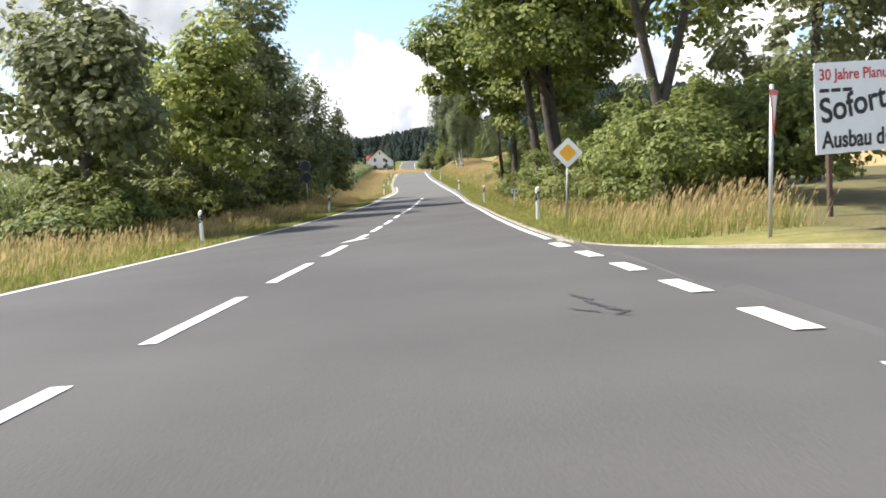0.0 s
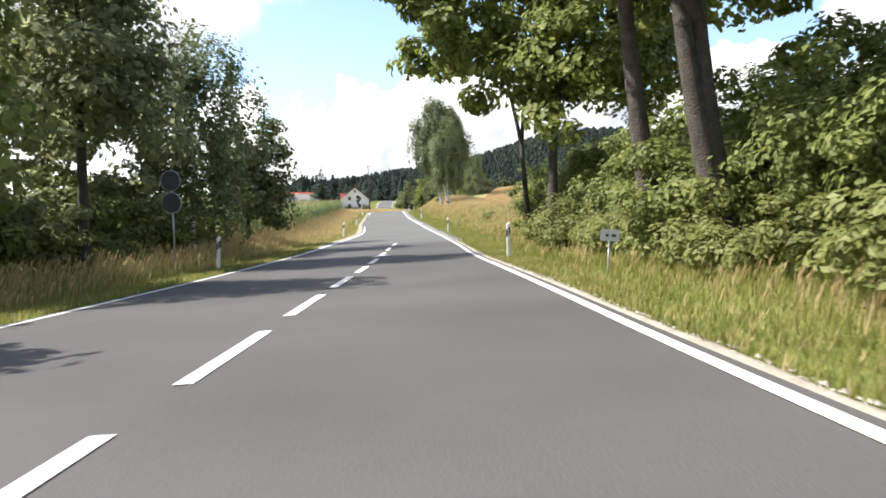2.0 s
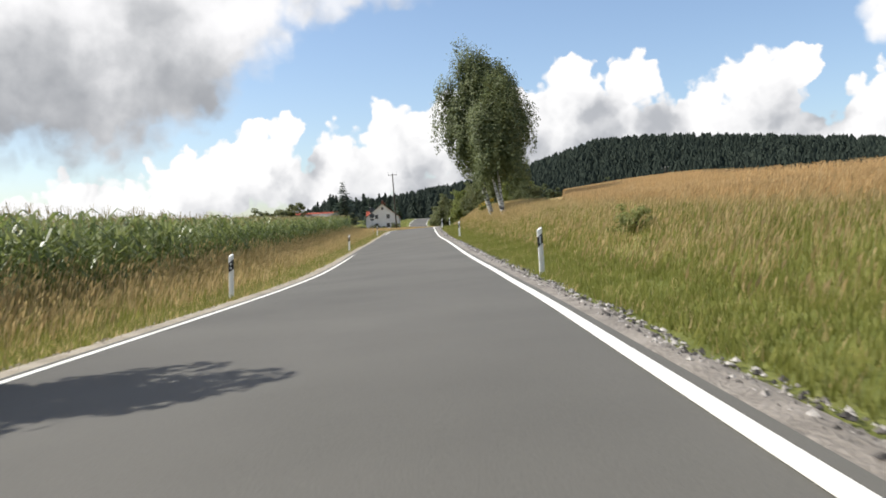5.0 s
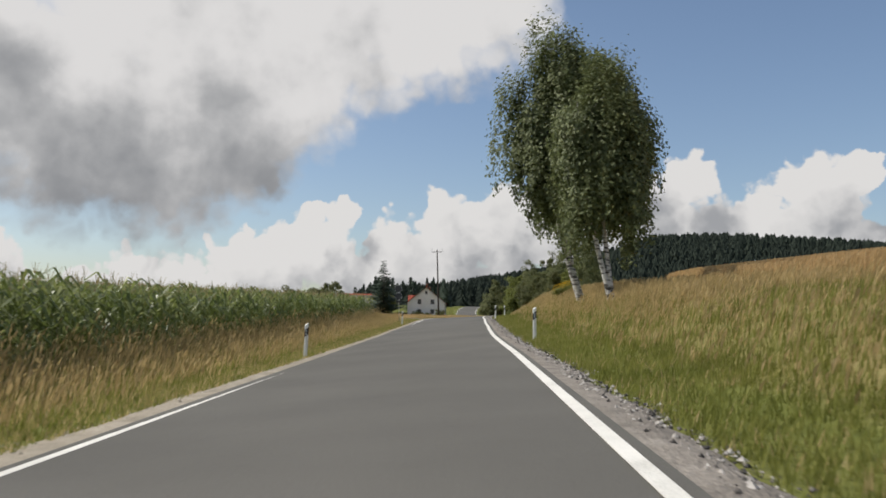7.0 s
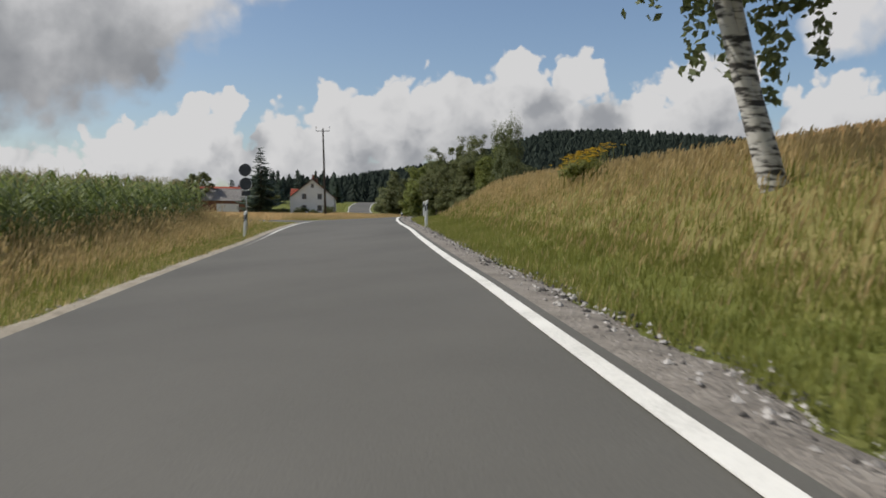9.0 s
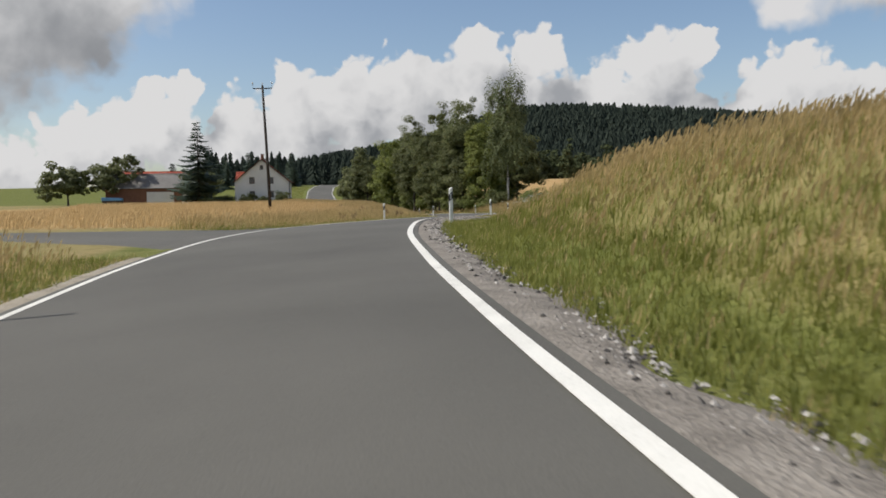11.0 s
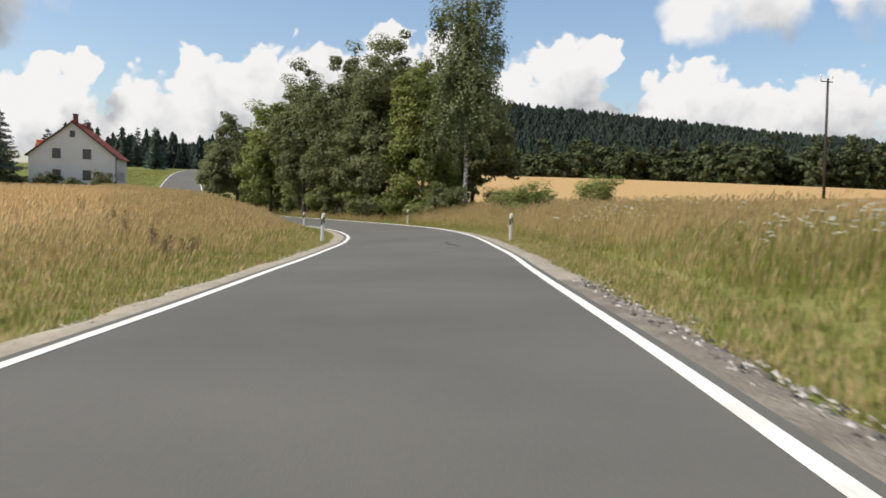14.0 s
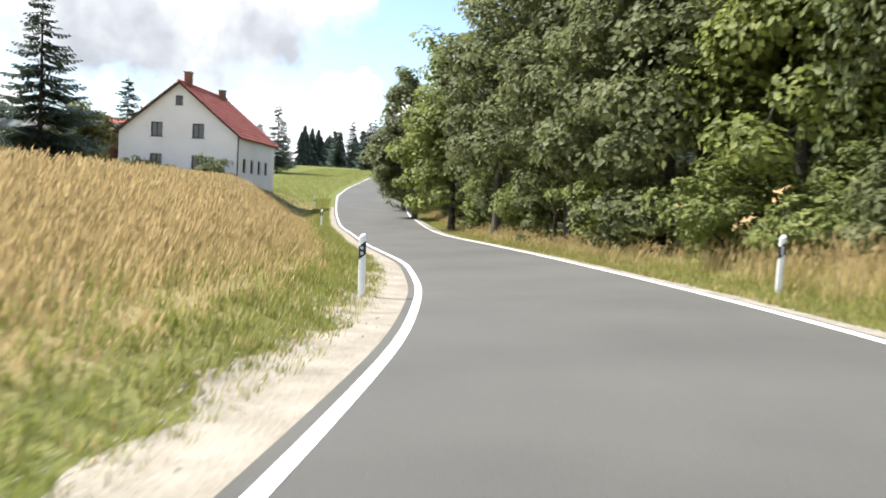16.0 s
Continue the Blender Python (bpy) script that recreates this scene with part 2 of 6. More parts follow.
def field_left(x, y):
    """The stubble field before the farm lies level, whatever the road does."""
    return np.interp(y, [185, 230, 270, 306, 330], [-1.2, -1.25, -0.95, -0.55, -0.3])


def ground_z(x, y):
    x, y = np.asarray(x, float), np.asarray(y, float)
    lx, rx, lz, rz = left_x(y), right_x(y), left_z(y), right_z(y)
    mid = lz + (rz - lz) * np.clip((x - lx) / (rx - lx), 0, 1)
    dl, dr = np.clip(lx - x, 0, None), np.clip(x - rx, 0, None)
    z = mid + np.where(dr > 0, bank_right(dr, y), 0) + np.where(dl > 0, bank_left(dl, y), 0)
    near, wide = np.interp(y, [190, 235, 250], [2.5, 2.5, 2.6]), np.interp(y, [190, 235, 250], [8.5, 8.5, 5.5])
    w = sstep(0, 1, (dl - near) / wide) * sstep(180, 196, y) * (1 - sstep(318, 345, y))
    z = z * (1 - w) + field_left(x, y) * w
    far = sstep(120, 330, np.maximum(np.hypot(x, y - 190) - 60, 0))
    return z * (1 - far) + 1.5 * far + hills(x, y)


# ---------------------------------------------------------------- materials
def material(name, rough=0.8, metal=0.0, spec=0.4):
    m = bpy.data.materials.new(name)
    m.use_nodes = True
    b = m.node_tree.nodes["Principled BSDF"]
    b.inputs["Roughness"].default_value, b.inputs["Metallic"].default_value = rough, metal
    b.inputs["Specular IOR Level"].default_value = spec
    return m, m.node_tree.nodes, m.node_tree.links, b


def surface(name, colors, scale=1.0, fine=30.0, rough=0.85, bump=0.3, metal=0.0, spec=0.35, per_object=0.0, per_island=0.0, depth=0.02):
    """Colours blended by two sizes of noise, with fine relief; scale and fine are patches a metre."""
    m, n, l, b = material(name, rough, metal, spec)
    geo = n.new("ShaderNodeNewGeometry")
    big, small = n.new("ShaderNodeTexNoise"), n.new("ShaderNodeTexNoise")
    for tex, s, d in ((big, scale, 4.0), (small, fine, 3.0)):
        tex.inputs["Scale"].default_value, tex.inputs["Detail"].default_value = s, d
        l.new(geo.outputs["Position"], tex.inputs["Vector"])
    mix = n.new("ShaderNodeMath")
    mix.operation = "MULTIPLY_ADD"
    mix.inputs[1].default_value = 0.45
    l.new(small.outputs["Fac"], mix.inputs[0])
    scaled = n.new("ShaderNodeMath")
    scaled.operation = "MULTIPLY"
    scaled.inputs[1].default_value = 0.55
    l.new(big.outputs["Fac"], scaled.inputs[0])
    l.new(scaled.outputs[0], mix.inputs[2])
    val = mix.outputs[0]
    for amount, source in ((per_object, "obj"), (per_island, "isl")):
        if amount:
            if source == "obj":
                rnd = n.new("ShaderNodeObjectInfo").outputs["Random"]
            else:
                rnd = geo.outputs["Random Per Island"]
            ma = n.new("ShaderNodeMath")
            ma.operation = "MULTIPLY_ADD"
            ma.inputs[1].default_value = amount
            l.new(rnd, ma.inputs[0])
            sb = n.new("ShaderNodeMath")
            sb.operation = "SUBTRACT"
            sb.inputs[1].default_value = amount / 2
            l.new(val, sb.inputs[0])
            l.new(sb.outputs[0], ma.inputs[2])
            val = ma.outputs[0]
    ramp = n.new("ShaderNodeValToRGB")
    el = ramp.color_ramp.elements
    el[0].position, el[1].position = 0.30, 0.70
    el[0].color, el[1].color = rgba(colors[0]), rgba(colors[-1])
    for k, c in enumerate(colors[1:-1]):
        el.new(0.30 + 0.40 * (k + 1) / (len(colors) - 1)).color = rgba(c)
    l.new(val, ramp.inputs[0])
    l.new(ramp.outputs[0], b.inputs["Base Color"])
    if bump:
        bp = n.new("ShaderNodeBump")
        bp.inputs["Strength"].default_value, bp.inputs["Distance"].default_value = bump, depth
        l.new(small.outputs["Fac"], bp.inputs["Height"])
        l.new(bp.outputs[0], b.inputs["Normal"])
    return m


def leafy(name, colors, rough=0.55, through=0.35, spec=0.3):
    """Foliage: varies leaf by leaf and tree by tree, and lets some light through."""
    m, n, l, b = material(name, rough, 0.0, spec)
    geo, tex = n.new("ShaderNodeNewGeometry"), n.new("ShaderNodeTexNoise")
    tex.inputs["Scale"].default_value, tex.inputs["Detail"].default_value = 0.7, 3.0
    l.new(geo.outputs["Position"], tex.inputs["Vector"])
    a = n.new("ShaderNodeMath")
    a.operation = "MULTIPLY_ADD"
    a.inputs[1].default_value = 0.45
    l.new(geo.outputs["Random Per Island"], a.inputs[0])
    c = n.new("ShaderNodeMath")
    c.operation = "MULTIPLY"
    c.inputs[1].default_value = 0.75
    l.new(tex.outputs["Fac"], c.inputs[0])
    l.new(c.outputs[0], a.inputs[2])
    ramp = n.new("ShaderNodeValToRGB")
    el = ramp.color_ramp.elements
    el[0].position, el[1].position = 0.25, 0.85
    el[0].color, el[1].color = rgba(colors[0]), rgba(colors[-1])
    for k, col in enumerate(colors[1:-1]):
        el.new(0.25 + 0.6 * (k + 1) / (len(colors) - 1)).color = rgba(col)
    l.new(a.outputs[0], ramp.inputs[0])
    l.new(ramp.outputs[0], b.inputs["Base Color"])
    tr, mx, out = n.new("ShaderNodeBsdfTranslucent"), n.new("ShaderNodeMixShader"), n["Material Output"]
    l.new(ramp.outputs[0], tr.inputs["Color"])
    mx.inputs[0].default_value = through
    l.new(b.outputs[0], mx.inputs[1])
    l.new(tr.outputs[0], mx.inputs[2])
    l.new(mx.outputs[0], out.inputs["Surface"])
    return m


ASPHALT_OLD = surface("asphalt_dark", [(0.052, 0.048, 0.044), (0.074, 0.068, 0.062), (0.094, 0.086, 0.079)], 0.35, 55, 0.86, 0.35, depth=0.01)
ASPHALT_NEW = surface("asphalt_light", [(0.074, 0.070, 0.060), (0.102, 0.097, 0.083), (0.128, 0.121, 0.104)], 0.3, 60, 0.84, 0.3, depth=0.01)
ROAD_PAINT = surface("road_paint", [(0.50, 0.485, 0.43), (0.72, 0.70, 0.635), (0.80, 0.78, 0.71)], 1.5, 40, 0.6, 0.15)
GRAVEL = surface("gravel", [(0.13, 0.115, 0.095), (0.235, 0.208, 0.175), (0.34, 0.305, 0.26)], 2.2, 22, 0.95, 0.9, depth=0.04)
SANDY = surface("sandy_shoulder", [(0.20, 0.17, 0.125), (0.31, 0.27, 0.205), (0.42, 0.37, 0.29)], 2.0, 25, 0.95, 0.6, depth=0.03)
MIXED_GRAVEL = surface("mixed_gravel", [(0.115, 0.099, 0.080), (0.195, 0.168, 0.132), (0.30, 0.26, 0.20)], 1.6, 24, 0.95, 0.9, depth=0.04)
STONE = surface("grit_stone", [(0.05, 0.046, 0.042), (0.20, 0.182, 0.16), (0.48, 0.45, 0.41)], 6, 60, 0.9, 0.3, per_island=0.9)
PALE_STONE = surface("pale_stone", [(0.26, 0.225, 0.175), (0.36, 0.32, 0.25), (0.50, 0.45, 0.37)], 6, 60, 0.9, 0.3, per_island=0.6)
WHITE_PLASTIC = surface("white_plastic", [(0.70, 0.70, 0.67), (0.80, 0.80, 0.77)], 6, 60, 0.45, 0.05, per_object=0.15)
BLACK_PLASTIC = surface("black_band", [(0.012, 0.012, 0.013), (0.022, 0.022, 0.024)], 8, 60, 0.5, 0.05)
REFLECTOR = surface("reflector", [(0.42, 0.43, 0.44), (0.6, 0.61, 0.62)], 30, 200, 0.25, 0.2, spec=0.8)
STEEL = surface("galvanised_steel", [(0.36, 0.37, 0.37), (0.50, 0.51, 0.51)], 8, 70, 0.45, 0.1, metal=0.6)
SIGN_BACK = surface("sign_back", [(0.045, 0.047, 0.05), (0.07, 0.073, 0.077)], 5, 60, 0.55, 0.05, metal=0.3)
SIGN_WHITE = surface("sign_white", [(0.74, 0.74, 0.72), (0.82, 0.82, 0.80)], 4, 50, 0.4, 0.03)
SIGN_YELLOW = surface("sign_yellow", [(0.72, 0.36, 0.025), (0.82, 0.43, 0.035)], 4, 50, 0.4, 0.03)
SIGN_RED = surface("sign_red", [(0.45, 0.02, 0.02), (0.55, 0.03, 0.03)], 4, 50, 0.4, 0.03)
LETTER_BLACK = surface("letter_black", [(0.02, 0.02, 0.022), (0.035, 0.035, 0.036)], 8, 60, 0.6, 0.03)
WOOD_POLE = surface("tarred_pole", [(0.026, 0.022, 0.019), (0.05, 0.042, 0.035)], 3, 40, 0.85, 0.4)
BARK = surface("bark", [(0.035, 0.030, 0.024), (0.075, 0.063, 0.05), (0.11, 0.095, 0.078)], 5, 26, 0.95, 0.9, depth=0.05)
PLASTER = surface("white_plaster", [(0.60, 0.59, 0.55), (0.70, 0.69, 0.65), (0.76, 0.75, 0.71)], 0.5, 25, 0.9, 0.25)
ROOF_RED = surface("red_tiles", [(0.26, 0.055, 0.03), (0.38, 0.085, 0.05), (0.46, 0.13, 0.08)], 1.2, 8, 0.75, 0.4, per_island=0.3)
ROOF_GREY = surface("grey_sheet_roof", [(0.15, 0.14, 0.13), (0.24, 0.225, 0.205)], 0.8, 12, 0.75, 0.2)
BRICK_RED = surface("brown_boards", [(0.16, 0.075, 0.045), (0.24, 0.115, 0.07)], 1.5, 14, 0.85, 0.3)
DARK_WOOD = surface("dark_wood", [(0.06, 0.04, 0.028), (0.11, 0.075, 0.05)], 2, 20, 0.85, 0.3)
GLASS = surface("window_glass", [(0.03, 0.035, 0.04), (0.06, 0.065, 0.07)], 2, 20, 0.08, 0.0, spec=0.8)
TARP = surface("blue_sheet", [(0.10, 0.24, 0.42), (0.17, 0.36, 0.58)], 1.5, 12, 0.5, 0.3)

LEAF_MAPLE = leafy("maple_leaves", [(0.085, 0.108, 0.026), (0.17, 0.20, 0.048), (0.30, 0.325, 0.08)], through=0.5)
LEAF_DARK = leafy("dark_leaves", [(0.07, 0.086, 0.034), (0.135, 0.152, 0.060), (0.225, 0.24, 0.10)], through=0.52)
LEAF_WEED = leafy("weed_leaves", [(0.11, 0.13, 0.035), (0.20, 0.215, 0.06), (0.30, 0.31, 0.11)], through=0.5)
LEAF_GREY = leafy("grey_maple_leaves", [(0.135, 0.15, 0.068), (0.225, 0.243, 0.112), (0.33, 0.34, 0.175)], through=0.65)
LEAF_LIGHT = leafy("yellow_maple_leaves", [(0.13, 0.155, 0.04), (0.245, 0.275, 0.07), (0.37, 0.39, 0.115)], through=0.65)
LEAF_EDGE = leafy("wood_edge_leaves", [(0.042, 0.054, 0.028), (0.075, 0.090, 0.043), (0.115, 0.132, 0.062)], 0.9, 0.3, 0.08)
LEAF_BIRCH = leafy("birch_leaves", [(0.075, 0.096, 0.039), (0.135, 0.16, 0.067), (0.21, 0.238, 0.105)], through=0.36)
LEAF_BUSH = leafy("hazel_leaves", [(0.085, 0.108, 0.028), (0.165, 0.195, 0.052), (0.275, 0.30, 0.09)], through=0.45)
NEEDLES = leafy("needles", [(0.032, 0.050, 0.036), (0.058, 0.084, 0.059), (0.095, 0.128, 0.086)], through=0.1)
FOREST = leafy("forest_needles", [(0.021, 0.029, 0.024), (0.033, 0.043, 0.034), (0.048, 0.060, 0.046)], 0.95, 0.1, 0.05)
CORN_LEAF = leafy("maize_leaves", [(0.085, 0.125, 0.03), (0.16, 0.20, 0.055), (0.29, 0.32, 0.12)], 0.4, 0.45, 0.5)
TASSEL = leafy("maize_tassels", [(0.24, 0.20, 0.09), (0.36, 0.30, 0.14)])
GRASS_GREEN = leafy("green_grass", [(0.135, 0.155, 0.03), (0.21, 0.222, 0.052), (0.30, 0.295, 0.085)], 0.7, 0.5, 0.15)
GRASS_DRY = leafy("dry_grass", [(0.34, 0.265, 0.12), (0.49, 0.375, 0.18), (0.64, 0.50, 0.27)], 0.75, 0.5, 0.15)
WHEAT = leafy("ripe_wheat", [(0.41, 0.295, 0.145), (0.54, 0.39, 0.195), (0.65, 0.49, 0.265)], 0.7, 0.5, 0.15)
FLOWER_WHITE = leafy("white_umbels", [(0.55, 0.55, 0.48), (0.75, 0.75, 0.68)])
FLOWER_YELLOW = leafy("yellow_flowers", [(0.50, 0.32, 0.02), (0.68, 0.46, 0.04)])
HERB_BROWN = leafy("dry_dock", [(0.15, 0.10, 0.058), (0.25, 0.17, 0.095)])


def birch_bark():
    m, n, l, b = material("birch_bark", 0.75)
    geo, mp = n.new("ShaderNodeNewGeometry"), n.new("ShaderNodeMapping")
    mp.inputs["Scale"].default_value = (2.2, 2.2, 9.0)
    l.new(geo.outputs["Position"], mp.inputs[0])
    tex = n.new("ShaderNodeTexNoise")
    tex.inputs["Scale"].default_value, tex.inputs["Detail"].default_value = 1.3, 5.0
    l.new(mp.outputs[0], tex.inputs["Vector"])
    ramp = n.new("ShaderNodeValToRGB")
    el = ramp.color_ramp.elements
    el[0].position, el[1].position = 0.42, 0.54
    el[0].color, el[1].color = (0.05, 0.045, 0.04, 1), (0.52, 0.50, 0.46, 1)
    l.new(tex.outputs["Fac"], ramp.inputs[0])
    l.new(ramp.outputs[0], b.inputs["Base Color"])
    bp = n.new("ShaderNodeBump")
    bp.inputs["Strength"].default_value, bp.inputs["Distance"].default_value = 0.5, 0.03
    l.new(tex.outputs["Fac"], bp.inputs["Height"])
    l.new(bp.outputs[0], b.inputs["Normal"])
    return m


BIRCH_BARK = birch_bark()


def ground_material():
    """Meadow, dry grass and ripe wheat: which grows where is kept in the mesh as three weights."""
    m, n, l, b = material("meadow", 0.95, spec=0.15)
    geo, att = n.new("ShaderNodeNewGeometry"), n.new("ShaderNodeAttribute")
    att.attribute_name = "cover"
    sep = n.new("ShaderNodeSeparateColor")
    l.new(att.outputs["Color"], sep.inputs[0])
    noise_of = {}
    for key, s in (("big", 0.22), ("mid", 1.6), ("fine", 14.0)):
        tex = n.new("ShaderNodeTexNoise")
        tex.inputs["Scale"].default_value, tex.inputs["Detail"].default_value = s, 4.0
        l.new(geo.outputs["Position"], tex.inputs["Vector"])
        noise_of[key] = tex.outputs["Fac"]

    def ramp(fac, cols, lo=0.3, hi=0.7):
        r = n.new("ShaderNodeValToRGB")
        e = r.color_ramp.elements
        e[0].position, e[1].position = lo, hi
        e[0].color, e[1].color = rgba(cols[0]), rgba(cols[-1])
        for k, c in enumerate(cols[1:-1]):
            e.new(lo + (hi - lo) * (k + 1) / (len(cols) - 1)).color = rgba(c)
        l.new(fac, r.inputs[0])
        return r.outputs[0]

    def blend(f, a, c):
        x = n.new("ShaderNodeMix")
        x.data_type = "RGBA"
        l.new(f, x.inputs["Factor"])
        l.new(a, x.inputs["A"])
        l.new(c, x.inputs["B"])
        return x.outputs["Result"]

    half = n.new("ShaderNodeMath")
    half.operation = "MULTIPLY_ADD"
    half.inputs[1].default_value = 0.5
    l.new(noise_of["fine"], half.inputs[0])
    h2 = n.new("ShaderNodeMath")
    h2.operation = "MULTIPLY"
    h2.inputs[1].default_value = 0.5
    l.new(noise_of["mid"], h2.inputs[0])
    l.new(h2.outputs[0], half.inputs[2])
    green = ramp(half.outputs[0], [(0.085, 0.10, 0.022), (0.135, 0.15, 0.036), (0.195, 0.195, 0.062)])
    dry = ramp(half.outputs[0], [(0.18, 0.145, 0.058), (0.28, 0.22, 0.095), (0.38, 0.295, 0.145)])
    wheat = ramp(half.outputs[0], [(0.33, 0.21, 0.085), (0.42, 0.275, 0.12), (0.50, 0.34, 0.16)])
    soil = ramp(half.outputs[0], [(0.055, 0.042, 0.028), (0.10, 0.078, 0.05)])
    dryness = n.new("ShaderNodeMath")
    dryness.operation = "MULTIPLY_ADD"
    dryness.use_clamp = True
    dryness.inputs[1].default_value = 1.1
    l.new(noise_of["big"], dryness.inputs[0])
    sh = n.new("ShaderNodeMath")
    sh.operation = "MULTIPLY_ADD"
    sh.inputs[1].default_value, sh.inputs[2].default_value = 1.6, -1.1
    l.new(sep.outputs[0], sh.inputs[0])
    l.new(sh.outputs[0], dryness.inputs[2])
    col = blend(dryness.outputs[0], green, dry)
    col = blend(sep.outputs[1], col, wheat)
    col = blend(sep.outputs[2], col, soil)
    l.new(col, b.inputs["Base Color"])
    bp = n.new("ShaderNodeBump")
    bp.inputs["Strength"].default_value, bp.inputs["Distance"].default_value = 0.8, 0.12
    l.new(half.outputs[0], bp.inputs["Height"])
    l.new(bp.outputs[0], b.inputs["Normal"])
    return m


MEADOW = ground_material()


# ---------------------------------------------------------------- mesh helpers
def mesh_from(name, verts, faces, mats=(), index=None, smooth=False):
    """verts: n x 3; faces: m x 3 or m x 4 array of vertex numbers; index: a material slot for each face."""
    me = bpy.data.meshes.new(name)
    verts, faces = np.asarray(verts, np.float32), np.asarray(faces, np.int32)
    k = faces.shape[1]
    me.vertices.add(len(verts))
    me.vertices.foreach_set("co", verts.ravel())
    me.loops.add(faces.size)
    me.loops.foreach_set("vertex_index", faces.ravel())
    me.polygons.add(len(faces))
    me.polygons.foreach_set("loop_start", np.arange(0, faces.size, k, dtype=np.int32))
    if index is not None:
        me.polygons.foreach_set("material_index", np.asarray(index, np.int32))
    me.polygons.foreach_set("use_smooth", np.full(len(faces), smooth))
    for m in mats:
        me.materials.append(m)
    me.update(calc_edges=True)
    me.validate()
    return me


def part(name, bm, mat, parent=None, label="", smooth=False):
    """Links a bmesh (or a mesh) as one mesh object under a thing or a part."""
    if isinstance(bm, bmesh.types.BMesh):
        me = bpy.data.meshes.new(name)
        bm.normal_update()
        bm.to_mesh(me)
        bm.free()
        me.materials.append(mat)
        if smooth:
            me.polygons.foreach_set("use_smooth", np.ones(len(me.polygons), bool))
    else:
        me = bm
    ob = new(name, me)
    if parent is not None:
        ob.parent = parent
    if label:
        ob["label"] = label
    return ob


def thing(name, label, category, at=(0, 0, 0), turn=0.0, group="", tilt=(0, 0)):
    ob = new(name)
    ob.empty_display_size = 0.3
    ob.matrix_basis = pose(at[0], at[1], at[2], tilt[0], tilt[1], turn)
    return tagged(ob, label, category, group)


def box(sx, sy, sz, at=(0, 0, 0), bevel=0.0, m=None):
    bm = bmesh.new()
    bmesh.ops.create_cube(bm, size=1.0)
    bmesh.ops.scale(bm, vec=(sx, sy, sz), verts=bm.verts)
    if bevel:
        bmesh.ops.bevel(bm, geom=bm.edges[:], offset=bevel, segments=2, affect="EDGES")
    if m is not None:
        bmesh.ops.transform(bm, matrix=m, verts=bm.verts)
    bmesh.ops.translate(bm, vec=at, verts=bm.verts)
    return bm


def prism(outline, depth, m=None, bevel=0.0):
    """An outline in x, z, from y = 0 to y = depth."""
    bm = bmesh.new()
    f = bm.faces.new([bm.verts.new((x, 0, z)) for x, z in outline])
    ex = bmesh.ops.extrude_face_region(bm, geom=[f])
    bmesh.ops.translate(bm, vec=(0, depth, 0), verts=[v for v in ex["geom"] if isinstance(v, bmesh.types.BMVert)])
    bmesh.ops.recalc_face_normals(bm, faces=bm.faces)
    if bevel:
        bmesh.ops.bevel(bm, geom=bm.edges[:], offset=bevel, segments=2, affect="EDGES")
    if m is not None:
        bmesh.ops.transform(bm, matrix=m, verts=bm.verts)
    return bm


def rod(points, radii, sides=8, caps=True):
    """A round bar along points, its radius given at each of them."""
    bm = bmesh.new()
    rings = []
    pts = [Vector(p) for p in points]
    for k, p in enumerate(pts):
        ahead = (pts[min(k + 1, len(pts) - 1)] - pts[max(k - 1, 0)]).normalized()
        side = ahead.cross(Vector((0, 0, 1)) if abs(ahead.z) < 0.95 else Vector((1, 0, 0))).normalized()
        up = side.cross(ahead)
        r = radii[k] if hasattr(radii, "__len__") else radii
        rings.append([bm.verts.new(p + r * (math.cos(a) * side + math.sin(a) * up)) for a in (2 * math.pi * s / sides for s in range(sides))])
    for a, c in zip(rings, rings[1:]):
        for s in range(sides):
            bm.faces.new((a[s], a[(s + 1) % sides], c[(s + 1) % sides], c[s]))
    if caps:
        bm.faces.new(rings[0][::-1])
        bm.faces.new(rings[-1])
    bmesh.ops.recalc_face_normals(bm, faces=bm.faces)
    return bm


def merge(*bms):
    """One bmesh out of several pieces of one part."""
    out = bmesh.new()
    for b in bms:
        me = bpy.data.meshes.new("tmp")
        b.to_mesh(me)
        b.free()
        out.from_mesh(me)
        bpy.data.meshes.remove(me)
    return out


# ---------------------------------------------------------------- ground, road, markings
def row_steps():
    ys = list(np.arange(-60, 345, 1.5)) + list(np.arange(345, 470, 4)) + list(np.arange(470, 900, 14)) + list(np.arange(900, 1800, 30)) + [1900, 2200, 3000, 4000]
    return np.array([-2500, -1500, -900, -500, -300, -200, -140, -100, -80] + ys, float)


OFFS = np.array([0.0, 0.12, 0.35, 0.7, 1.1, 1.6, 2.1, 2.7, 3.4, 4.2, 5.1, 6.1, 7.2, 8.5, 10, 12, 14.5, 17.5, 21, 26, 32, 40, 50, 62, 78, 98, 122, 150, 185, 230, 280, 330, 380, 430, 480, 530, 580, 640, 700, 760, 830, 900, 980, 1100, 1300, 2000, 3200])


